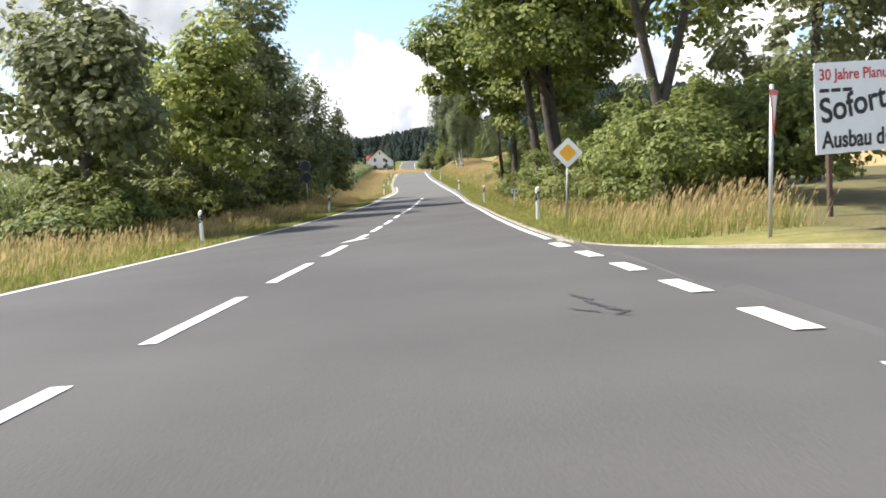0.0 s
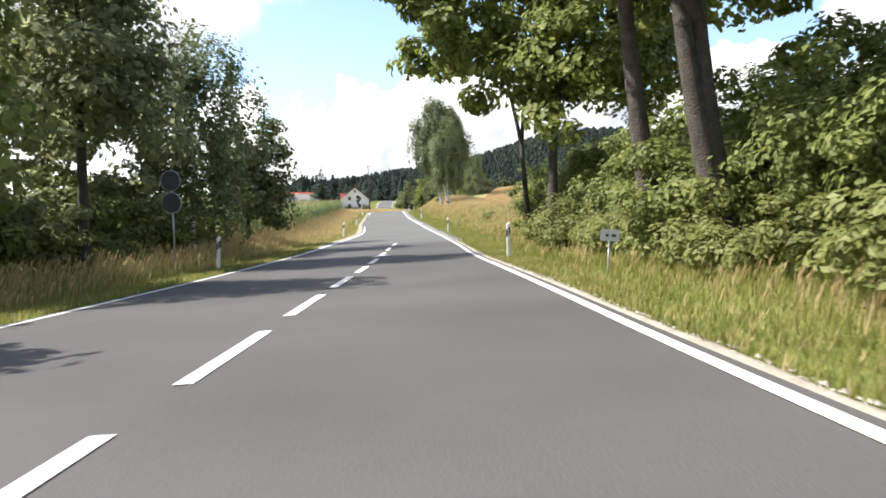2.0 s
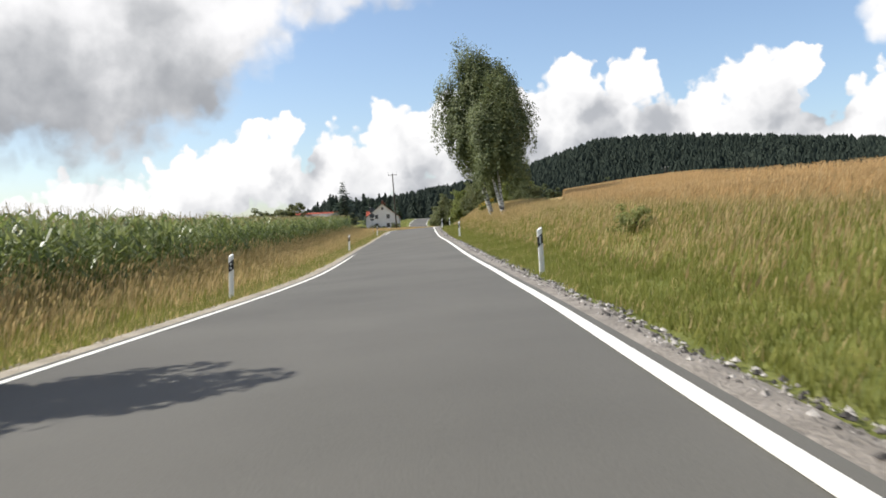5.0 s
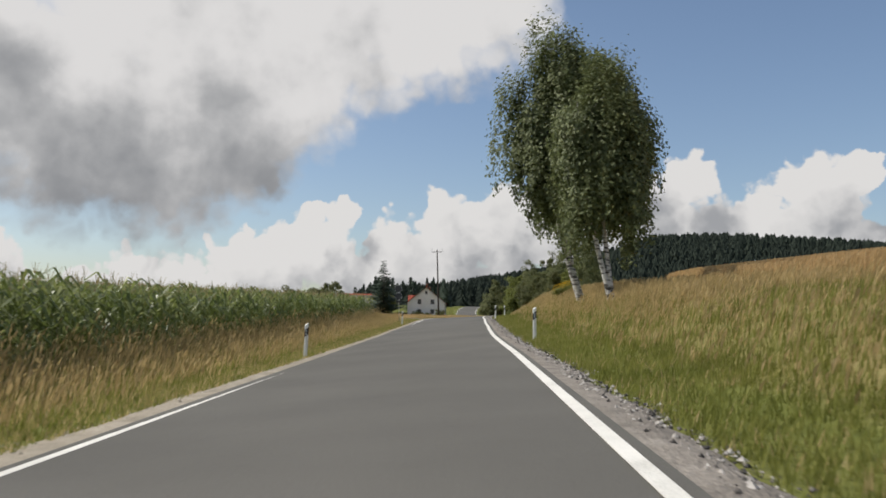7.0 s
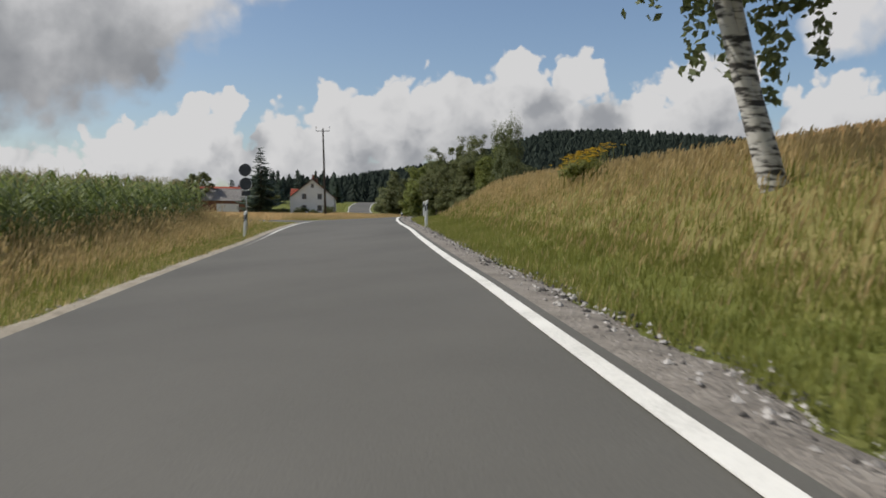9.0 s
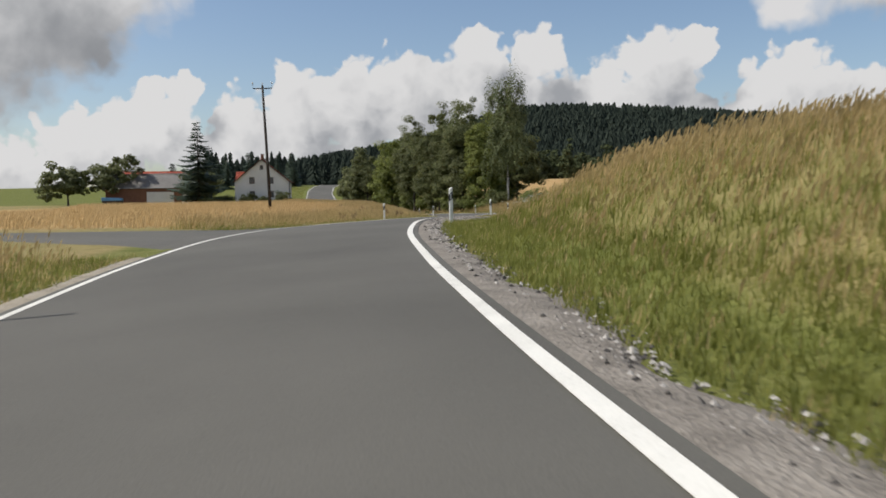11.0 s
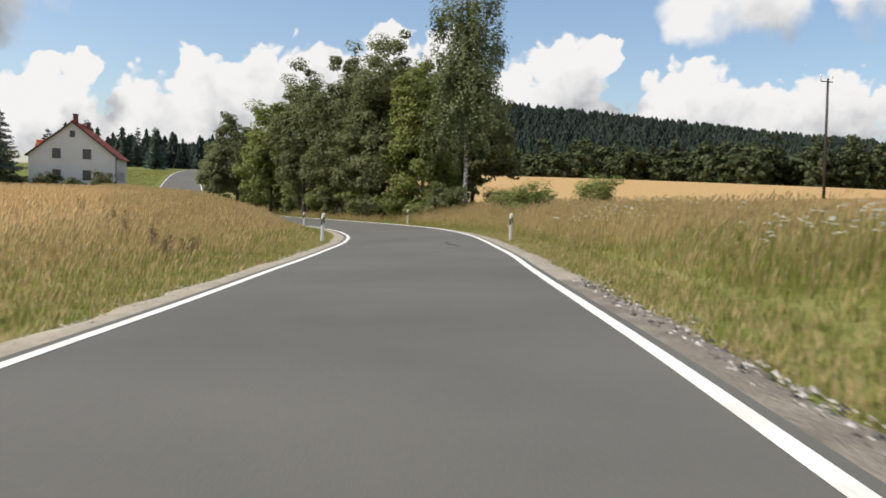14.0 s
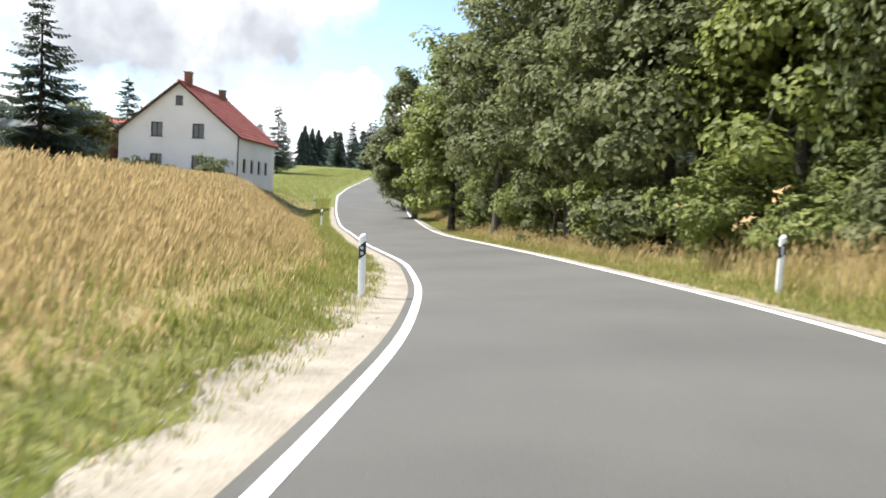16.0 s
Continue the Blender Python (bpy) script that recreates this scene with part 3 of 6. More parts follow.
def cover_of(x, y):
    """Dry, wheat and soil weights."""
    lx, rx = left_x(y), right_x(y)
    dl, dr = lx - x, x - rx
    dry = np.full(np.shape(x), 0.55)
    dry = np.where((dr > 0) & (dr < 2.6), 0.28, dry)
    dry = np.where((dr >= 2.6) & (y > 66), np.interp(y, [70, 105, 175, 195, 250], [0.45, 0.7, 0.7, 0.5, 0.6]), dry)
    dry = np.where((dl > 0) & (dl < 2.0), 0.35, dry)
    dry = np.where((dl >= 2.0) & (y > 58), 0.85, dry)
    dry = np.where((y > 325) & (dl > 0), 0.15, dry)
    wheat_edge = np.interp(y, [60, 72, 120, 150, 176, 182, 200, 240, 262, 300, 420], [9, 7.5, 8.0, 12, 14, 22, 12.5, 11, 12, 22, 34])
    wheat = sstep(0, 1.6, dr - wheat_edge) * (y > 60) * (y < 460) * (np.hypot(x, y - 190) < 300)
    stub = sstep(0, 2, dl - np.interp(y, [186, 192, 196, 230, 262], [12, 8, 6.0, 9, 12])) * sstep(188, 194, y) * (1 - sstep(276, 282, y)) * (x > -120)
    soil = sstep(0, 1, dl - 4.2) * (y > 62) * (y < 168) * (x > -160) * 0.8
    wood = ((y < 64) & (dl > 4.5)) | ((y < 62) & (dr > 5)) | (np.hypot(x, y - 190) > 330)
    soil = np.where(wood, 0.55, soil)
    return np.stack([dry, np.clip(wheat + 0.75 * stub, 0, 1), soil, np.ones(np.shape(x))], -1)


def build_ground():
    ys = row_steps()
    cols_l, cols_r = -OFFS[::-1], OFFS
    yy = np.repeat(ys[:, None], len(OFFS) * 2 + 1, 1)
    lx, rx = left_x(ys)[:, None], right_x(ys)[:, None]
    xx = np.concatenate([lx + cols_l, (lx + rx) / 2, rx + cols_r], 1)
    zz = ground_z(xx, yy) - 0.035
    n, m = xx.shape
    idx = np.arange(n * m).reshape(n, m)
    faces = np.stack([idx[:-1, :-1], idx[:-1, 1:], idx[1:, 1:], idx[1:, :-1]], -1).reshape(-1, 4)
    verts = np.stack([xx, yy, zz], -1).reshape(-1, 3)
    me = mesh_from("ground", verts, faces, [MEADOW], smooth=True)
    att = me.color_attributes.new("cover", "FLOAT_COLOR", "POINT")
    att.data.foreach_set("color", cover_of(xx, yy).astype(np.float32).ravel())
    tagged(new("ground", me), "rolling meadows, ripe fields and wooded ridge", "ground", kind="structure")


def strip(name, ys, xa, xb, mat, lift, cols=2, edge=0.05):
    """A band of the road's own surface between two lines, with a small edge down its sides."""
    ys = np.asarray(ys, float)
    xa, xb = np.broadcast_to(xa, ys.shape), np.broadcast_to(xb, ys.shape)
    f = np.linspace(0, 1, cols)
    xx = xa[:, None] + (xb - xa)[:, None] * f
    yy = np.repeat(ys[:, None], cols, 1)
    zz = ground_z(xx, yy) + lift
    xx = np.concatenate([xx[:, :1], xx, xx[:, -1:]], 1)
    yy = np.concatenate([yy[:, :1], yy, yy[:, -1:]], 1)
    zz = np.concatenate([zz[:, :1] - edge, zz, zz[:, -1:] - edge], 1)
    n, m = xx.shape
    idx = np.arange(n * m).reshape(n, m)
    faces = np.stack([idx[:-1, :-1], idx[:-1, 1:], idx[1:, 1:], idx[1:, :-1]], -1).reshape(-1, 4)
    return mesh_from(name, np.stack([xx, yy, zz], -1).reshape(-1, 3), faces, [mat], smooth=False)


SEAM = 66.5   # where the wide, dark surface meets the newer, narrower one


def build_road():
    ya = np.r_[np.arange(-60, SEAM, 1.5), SEAM]
    road = new("road", strip("road", ya, left_x(ya) - 0.12, right_x(ya) + 0.12, ASPHALT_OLD, 0.0, 6))
    tagged(road, "wide dark grey asphalt road with worn surface", "road", kind="structure")
    yb = np.r_[SEAM, np.arange(SEAM + 1, 345, 1.0), np.arange(345, 520, 4)]
    road2 = new("road", strip("road", yb, left_x(yb) - 0.12, right_x(yb) + 0.12, ASPHALT_NEW, 0.0, 6))
    tagged(road2, "narrower light grey asphalt country road", "road", kind="structure")
    # side road that joins from the right
    tagged(patch("side_road", [(4.0, 19.6), (5.3, 18.5), (6.2, 17.7), (8.4, 16.5), (12, 15.6), (20, 14.8), (46, 14)],
                 [(4.0, -20), (46, -10)], ASPHALT_OLD, 0.014, 40, 70, lambda y: right_x(y) + 0.02), "asphalt side road joining at the junction", "road", kind="structure")
    tagged(patch("field_track", [(-5, 192.6), (-2.2, 192.0), (0.5, 191.2), (4, 190.8), (40, 191.5)], [(-5, 180.6), (-3.4, 181.2), (0, 184.6), (4, 187.4), (40, 188)],
                 MIXED_GRAVEL, 0.02, 70, 60, lambda y: right_x(y) + 0.1), "stony grey field track joining the road", "track", kind="structure")
    tagged(patch("farm_track", [(-45, 183), (-18, 184.5), (-12.5, 186.2), (-10, 188.2), (-6, 190.4)], [(-45, 178.6), (-18, 178.2), (-12.5, 174.6), (-10, 171.5), (-6, 171.0)],
                 ASPHALT_NEW, 0.004, 40, 12, None, lambda y: left_x(y) + 0.05), "pale asphalt mouth of a farm track", "track", kind="structure")


def patch(name, top, bottom, mat, lift, nx, ny, start=None, stop=None):
    """A surface laid on the ground between two curves of y over x, cut off at the road's edge."""
    x0, x1 = max(top[0][0], bottom[0][0]), min(top[-1][0], bottom[-1][0])
    fx = x0 + (x1 - x0) * np.linspace(0, 1, nx) ** (1.6 if start else 1.0)
    if stop:
        fx = x1 - (x1 - x0) * np.linspace(1, 0, nx) ** 1.6
    xx = np.repeat(fx[:, None], ny, 1)
    lo, hi = np.interp(fx, *zip(*bottom)), np.interp(fx, *zip(*top))
    yy = lo[:, None] + (hi - lo)[:, None] * np.linspace(0, 1, ny)
    if start:
        xx = np.maximum(xx, start(yy))
    if stop:
        xx = np.minimum(xx, stop(yy))
    zz = ground_z(xx, yy) + lift
    zz[:, (0, -1)] -= 0.09
    if start:
        zz -= 0.05 * (xx < start(yy) + 0.001)
    if stop:
        zz -= 0.05 * (xx > stop(yy) - 0.001)
    n, m = xx.shape
    idx = np.arange(n * m).reshape(n, m)
    faces = np.stack([idx[:-1, :-1], idx[1:, :-1], idx[1:, 1:], idx[:-1, 1:]], -1).reshape(-1, 4)
    return new(name, mesh_from(name, np.stack([xx, yy, zz], -1).reshape(-1, 3), faces, [mat]))


def shoulder(side, ys, width, mat, label, seed):
    """Loose stuff between asphalt and grass, with a ragged outer edge and single stones lying on it."""
    rng = np.random.default_rng(seed)
    edge = (right_x if side > 0 else left_x)(ys) + side * 0.125
    rag = width * (1 + 0.28 * np.sin(ys * 1.9 + seed) * np.sin(ys * 0.73) + rng.uniform(-0.14, 0.14, len(ys)))
    f = np.array([0, 0.35, 0.7, 1.0])
    xx = edge[:, None] + side * rag[:, None] * f
    yy = np.repeat(ys[:, None], 4, 1)
    zz = ground_z(xx, yy) + np.array([-0.012, 0.012, 0.012, -0.04])
    zz[(0, -1), :] -= 0.09
    n, m = xx.shape
    idx = np.arange(n * m).reshape(n, m)
    faces = np.stack([idx[:-1, :-1], idx[:-1, 1:], idx[1:, 1:], idx[1:, :-1]], -1).reshape(-1, 4)
    if side < 0:
        faces = faces[:, ::-1]
    ob = tagged(new("road_shoulder", mesh_from("road_shoulder", np.stack([xx, yy, zz], -1).reshape(-1, 3), faces, [mat], smooth=True)), label, "road shoulder", kind="structure")
    sandy = mat is SANDY
    k = int(len(ys) * (12 if sandy else 24))
    py = rng.uniform(ys[0], ys[-1], k)
    px = (right_x if side > 0 else left_x)(py) + side * (0.16 + np.interp(py, ys, rag) * rng.uniform(0.05, 1.15, k) ** 0.55)
    pebbles("shoulder_stones", px, py, rng, 0.010, 0.028 if sandy else 0.042, PALE_STONE if sandy else STONE, "pale grit on the road shoulder" if sandy else "loose stones on the road shoulder")


def pebbles(name, px, py, rng, small, large, mat, label):
    k = len(px)
    octa = np.array([(1, 0, 0), (0, 1, 0), (-1, 0, 0), (0, -1, 0), (0, 0, 0.8), (0, 0, -0.5)], float)
    tri = np.array([(0, 1, 4), (1, 2, 4), (2, 3, 4), (3, 0, 4), (1, 0, 5), (2, 1, 5), (3, 2, 5), (0, 3, 5)])
    r = small + (large - small) * rng.uniform(0, 1, k) ** 3
    v = octa[None] * r[:, None, None] * rng.uniform(0.6, 1.3, (k, 6, 1))
    a = rng.uniform(0, 6.28, k)
    c, s_ = np.cos(a)[:, None], np.sin(a)[:, None]
    v = np.stack([v[..., 0] * c - v[..., 1] * s_, v[..., 0] * s_ + v[..., 1] * c, v[..., 2]], -1)
    v += np.stack([px, py, ground_z(px, py) + 0.012], -1)[:, None]
    f = (tri[None] + 6 * np.arange(k)[:, None, None]).reshape(-1, 3)
    tagged(new(name, mesh_from(name, v.reshape(-1, 3), f, [mat])), label, "stones", kind="stuff")


def build_shoulders():
    ys = np.arange(66.5, 183.8, 0.4)
    shoulder(1, ys, np.interp(ys, [66, 90, 120, 160, 176, 181, 184], [0.4, 0.6, 0.7, 0.8, 0.7, 0.9, 1.3]), GRAVEL, "grey gravel shoulder beside the asphalt", 1)
    ys = np.arange(192.2, 213, 0.4)
    shoulder(1, ys, np.interp(ys, [192, 197, 220], [1.2, 0.6, 0.8]), MIXED_GRAVEL, "grey and sandy gravel shoulder beside the asphalt", 2)
    ys = np.arange(212.4, 312, 0.4)
    shoulder(1, ys, np.interp(ys, [212, 220, 240, 256, 275, 312], [0.75, 0.8, 0.7, 0.8, 0.45, 0.3]), SANDY, "pale sandy shoulder on the outside of the bend", 7)
    ys = np.arange(66.5, 171, 0.4)
    shoulder(-1, ys, np.interp(ys, [66, 84, 105, 126, 171], [0.4, 0.55, 0.65, 0.42, 0.45]), SANDY, "narrow sandy shoulder beside the asphalt", 3)
    ys = np.arange(188.6, 320, 0.4)
    shoulder(-1, ys, np.interp(ys, [188, 211, 228, 240, 247, 258, 268, 320], [0.4, 0.55, 0.4, 0.7, 0.9, 0.95, 0.5, 0.3]), SANDY, "pale sandy shoulder on the inside of the bend", 4)
    ys = np.arange(19.6, 66, 0.5)
    shoulder(1, ys, np.interp(ys, [19, 20.5, 24, 66], [0.35, 0.45, 0.16, 0.18]), SANDY, "thin pale verge beside the asphalt", 5)
    top = [(4.1, 19.75), (5.3, 18.8), (6.2, 17.95), (8.4, 16.75), (12, 15.8)]
    tagged(patch("road_shoulder", top, [(x, y - 0.22 - 0.1 * (x < 6)) for x, y in top], SANDY, 0.016, 40, 6), "sandy edge where the side road meets the grass", "road shoulder", kind="structure")
    rng = np.random.default_rng(6)
    k = 6500
    py = rng.uniform(181, 192, k)
    px = right_x(py) + 0.2 + rng.exponential(3.0, k)
    ok = np.abs(py - 187) < np.interp(px, [-5, 0, 4, 40], [5.6, 3.4, 1.8, 1.6])
    pebbles("track_stones", px[ok], py[ok], rng, 0.008, 0.03, STONE, "loose stones on the field track")


def paint(name, ys, xa, xb, label):
    tagged(new(name, strip(name, ys, xa, xb, ROAD_PAINT, 0.009, 2, 0.006)), label, "road marking", kind="structure")


def build_markings():
    w, w2 = 0.11, 0.13
    ya = np.r_[np.arange(-60, SEAM, 1.5), SEAM]
    paint("edge_line", ya, left_x(ya), left_x(ya) + w, "white painted edge line on dark asphalt")
    yr = np.r_[20.0, ya[ya > 21]]
    paint("edge_line", yr, right_x(yr) - w, right_x(yr), "white painted edge line on dark asphalt")
    yb = np.r_[SEAM, np.arange(SEAM + 1, 345, 1.0), np.arange(345, 520, 4)]
    paint("edge_line", yb, left_x(yb), left_x(yb) + w2, "white painted edge line along the narrow road")
    paint("edge_line", yb, right_x(yb) - w2, right_x(yb), "white painted edge line along the narrow road")
    # broken line across the junction mouth
    for k in range(12):
        y0 = 18.0 - 2.0 * k
        ys = np.array([y0, y0 + 0.98])
        paint("junction_dash", ys, right_x(ys) - 0.255, right_x(ys) - 0.055, "white block of the broken line across the junction")
    # centre dashes; two of them carry an arrow head
    mid = lambda y: np.interp(y, [-40, 20, 37, 47, 62], [0.1, -0.12, -0.27, -0.33, -0.55])
    for k in range(-8, 12):
        y0 = 15.4 + 4.33 * k
        ys = np.array([y0 + (1.0 if k in (2, 9) else 0.0), y0 + 1.5, y0 + 2.9])
        paint("centre_dash", ys, mid(ys) - 0.075, mid(ys) + 0.075, "white dash of the centre line")
        if k in (2, 9):
            ys = np.array([y0 - 0.25, y0 + 0.35, y0 + 1.0])
            paint("arrow_head", ys, mid(ys) - np.array([0.27, 0.17, 0.075]), mid(ys) + np.array([-0.25, 0.03, 0.30]), "white arrow head painted on the road")


build_ground()
build_road()
build_shoulders()
build_markings()


# ---------------------------------------------------------------- plants
def gz(x, y):
    return float(ground_z(x, y))


def leaf_cards(rng, centres, size, droop=0.0, slim=0.62, out=None):
    """A pointed, slightly folded leaf of 4 corners at each centre, facing anywhere (more upward than down)."""
    n = len(centres)
    nrm = rng.normal(size=(n, 3))
    nrm[:, 2] = np.abs(nrm[:, 2]) + 0.25
    if out is not None:
        nrm = nrm * 0.5 + out * 1.5
    nrm /= np.linalg.norm(nrm, axis=1)[:, None]
    a = rng.normal(size=(n, 3))
    a[:, 2] -= droop
    a -= nrm * (a * nrm).sum(1)[:, None]
    a /= np.linalg.norm(a, axis=1)[:, None] + 1e-9
    b = np.cross(nrm, a)
    s = size * rng.uniform(0.65, 1.4, (n, 1))
    p0 = centres - a * s * 0.5
    p1 = centres + b * s * slim * 0.5 + nrm * s * 0.08
    p2 = centres + a * s * 0.6
    p3 = centres - b * s * slim * 0.5 + nrm * s * 0.08
    v = np.stack([p0, p1, p2, p3], 1).reshape(-1, 3)
    return v, np.arange(4 * n).reshape(n, 4)


def crown_points(rng, n_clumps, per, centre, radii, clump, hollow=0.55, lumpy=0.35, bottom=-0.75):
    """Clumps in the outer part of a lumpy crown."""
    d = rng.normal(size=(n_clumps * 2, 3))
    d /= np.linalg.norm(d, axis=1)[:, None]
    d = d[d[:, 2] > bottom][:n_clumps]
    ph = rng.uniform(0, 6.28, 6)
    lump = 1 + lumpy * (np.sin(3 * d[:, 0] + ph[0]) * np.sin(2.5 * d[:, 1] + ph[1]) + 0.6 * np.sin(5 * d[:, 2] + 4 * d[:, 0] + ph[2]))
    r = (hollow + (1 - hollow) * rng.uniform(0, 1, len(d)) ** 0.6) * lump
    c = np.asarray(centre) + d * r[:, None] * np.asarray(radii)
    per_c = rng.poisson(per, len(c)).clip(4)
    pts = np.repeat(c, per_c, 0)
    off = rng.normal(size=pts.shape)
    away = off / np.linalg.norm(off, axis=1)[:, None]
    off = away * rng.uniform(0.35, 1.0, (len(pts), 1)) ** 0.5 * 1.75 * clump * np.repeat(rng.uniform(0.6, 1.3, len(c)), per_c)[:, None]
    off[:, 2] *= 0.62
    away = away + 0.5 * np.repeat(d[:len(c)], per_c, 0) + (0, 0, 0.35)
    return pts + off, c, away / np.linalg.norm(away, axis=1)[:, None]


def limb_mesh(rng, height, base_r, crown, lean=(0, 0), fork=0.0, branches=9, first=0.35, stems=1, spread=0.12):
    """Tapered trunk with limbs towards the crown's clumps."""
    bms = []
    for s in range(stems):
        ang = 6.28 * s / max(stems, 1) + 0.25
        sp = spread if stems > 1 else 0.0
        k = 9
        path = []
        for i in range(k):
            f = i / (k - 1)
            w = 0.10 * math.sin(2.2 * f * 3 + s * 2 + base_r * 40) * f
            fl = 1 - (1 - f) ** 2
            apart = sp * height * max(0.0, f - fork) / (1 - fork)
            w *= f >= fork
            path.append((lean[0] * fl + math.cos(ang) * apart + w, lean[1] * fl + math.sin(ang) * apart + 0.6 * w, -0.25 + (height * 0.88 + 0.25) * f))
        radii = [base_r * (1.35 if i == 0 else 1.0) * (1 - 0.82 * (i / (k - 1)) ** 0.9) * (0.75 if stems > 1 else 1) for i in range(k)]
        bms.append(rod(path, radii, 9, False))
        for j in range(branches):
            f = first + (0.92 - first) * (j + rng.uniform(0, 0.8)) / branches
            i0 = min(int(f * (k - 1)), k - 2)
            g = f * (k - 1) - i0
            p = Vector(path[i0]).lerp(Vector(path[i0 + 1]), g)
            tgt = Vector(crown[rng.integers(len(crown))])
            if (tgt - p).length > height * 0.5:
                tgt = p + (tgt - p).normalized() * height * 0.42
            mid = p.lerp(tgt, 0.5) + Vector((0, 0, 0.10 * height * 0.3))
            r = base_r * (1 - 0.8 * f) * 0.55
            bms.append(rod([p, p.lerp(mid, 0.5) + Vector((0, 0, 0.05)), mid, tgt], [r, r * 0.75, r * 0.5, r * 0.15], 6, False))
    return merge(*bms)


def broad_tree(name, label, category, x, y, height, radius, crown_low, seed, leaf=None, bark=None, clumps=150, per=70, size=0.24, base_r=0.2,
               lean=(0, 0), stems=1, spread=0.12, clump=0.55, hollow=0.5, first=0.35, group="", shift=(0, 0), lumpy=0.35, branches=9, fork=0.0):
    rng = np.random.default_rng(seed)
    t = thing(name, label, category, (x, y, gz(x, y) - 0.05), 0.0, group)
    rz = (height - crown_low) / 2
    centre = (lean[0] * 0.7 + shift[0], lean[1] * 0.7 + shift[1], crown_low + rz)
    pts, cl, away = crown_points(rng, int(clumps * 1.15), per * 1.35, centre, (radius, radius, rz), clump, hollow, lumpy)
    v, f = leaf_cards(rng, pts, size * 1.08, 0.3, 0.8, away)
    part("trunk", limb_mesh(rng, height, base_r, cl, lean, fork, branches, first, stems, spread), bark or BARK, t, smooth=True)
    part("crown", mesh_from("crown", v, f, [leaf or LEAF_MAPLE]), None, t)
    return t


def birch_tree(name, label, x, y, height, radius, crown_low, seed, stems=2, lean=(0, 0), strands=260, size=0.15, base_r=0.2, spread=0.07, group="", per=46, long=1.7, shift=(0, 0)):
    """White-barked tree whose thin twigs hang in strands."""
    rng = np.random.default_rng(seed)
    t = thing(name, label, "tree", (x, y, gz(x, y) - 0.05), 0.0, group)
    rz = (height - crown_low) / 2
    centre = (lean[0] * 0.7 + shift[0], lean[1] * 0.7 + shift[1], crown_low + rz * 1.02)
    _, cl, _ = crown_points(rng, strands, 4, centre, (radius, radius, rz), 0.1, 0.35, 0.28, -0.95)
    q = np.clip((cl[:, 2] - centre[2]) / rz, -1, 1)
    taper = np.where(q > 0, 1 + 0.05 * q, np.sqrt(1 + q * q))
    cl[:, :2] = np.array(centre[:2]) + (cl[:, :2] - np.array(centre[:2])) * taper[:, None]
    pts = []
    for c in cl:
        n = rng.poisson(per)
        f = rng.uniform(0, 1, n)
        ln = long * rng.uniform(0.5, 1.2)
        dirn = (c[:2] - np.array(centre[:2])) / (radius + 0.01)
        off = np.stack([dirn[0] * 0.35 * np.sqrt(f), dirn[1] * 0.35 * np.sqrt(f), 0.35 - f * ln], -1)
        pts.append(c + off + rng.normal(size=(n, 3)) * (0.10 + 0.16 * (1 - f))[:, None])
    pts = np.concatenate(pts)
    away = (pts - np.array(centre)) / (radius, radius, rz) + rng.normal(size=pts.shape) * 0.45
    v, fa = leaf_cards(rng, pts, size, 0.8, 0.7, away / np.linalg.norm(away, axis=1)[:, None] + (0, 0, 0.3))
    part("trunk", limb_mesh(rng, height, base_r, cl, lean, branches=8, first=0.42, stems=stems, spread=spread), BIRCH_BARK, t, smooth=True)
    part("crown", mesh_from("crown", v, fa, [LEAF_BIRCH]), None, t)
    return t


def bush(label, x, y, height, radius, seed, leaf=None, clumps=46, per=46, size=0.17, group="", name="bush", stretch=1.0, category="bush"):
    rng = np.random.default_rng(seed)
    t = thing(name, label, category, (x, y, gz(x, y) - 0.05), rng.uniform(0, 360), group)
    pts, cl, away = crown_points(rng, int(clumps * 1.2), per * 1.3, (0, 0, height * 0.52), (radius * stretch, radius, height * 0.5), min(0.3, radius * 0.22), 0.35, 0.4, -0.9)
    pts[:, 2] = np.abs(pts[:, 2]) + 0.03
    v, f = leaf_cards(rng, pts, size, 0.2, 0.62, away)
    bms = []
    for j in range(7):
        tip = Vector(cl[rng.integers(len(cl))])
        bms.append(rod([(0.1 * math.cos(j), 0.1 * math.sin(j), -0.1), (tip.x * 0.4, tip.y * 0.4, tip.z * 0.55), tip], [0.035, 0.025, 0.008], 5, False))
    part("stem", merge(*bms), BARK, t)
    part("crown", mesh_from("crown", v, f, [leaf or LEAF_BUSH]), None, t)
    return t


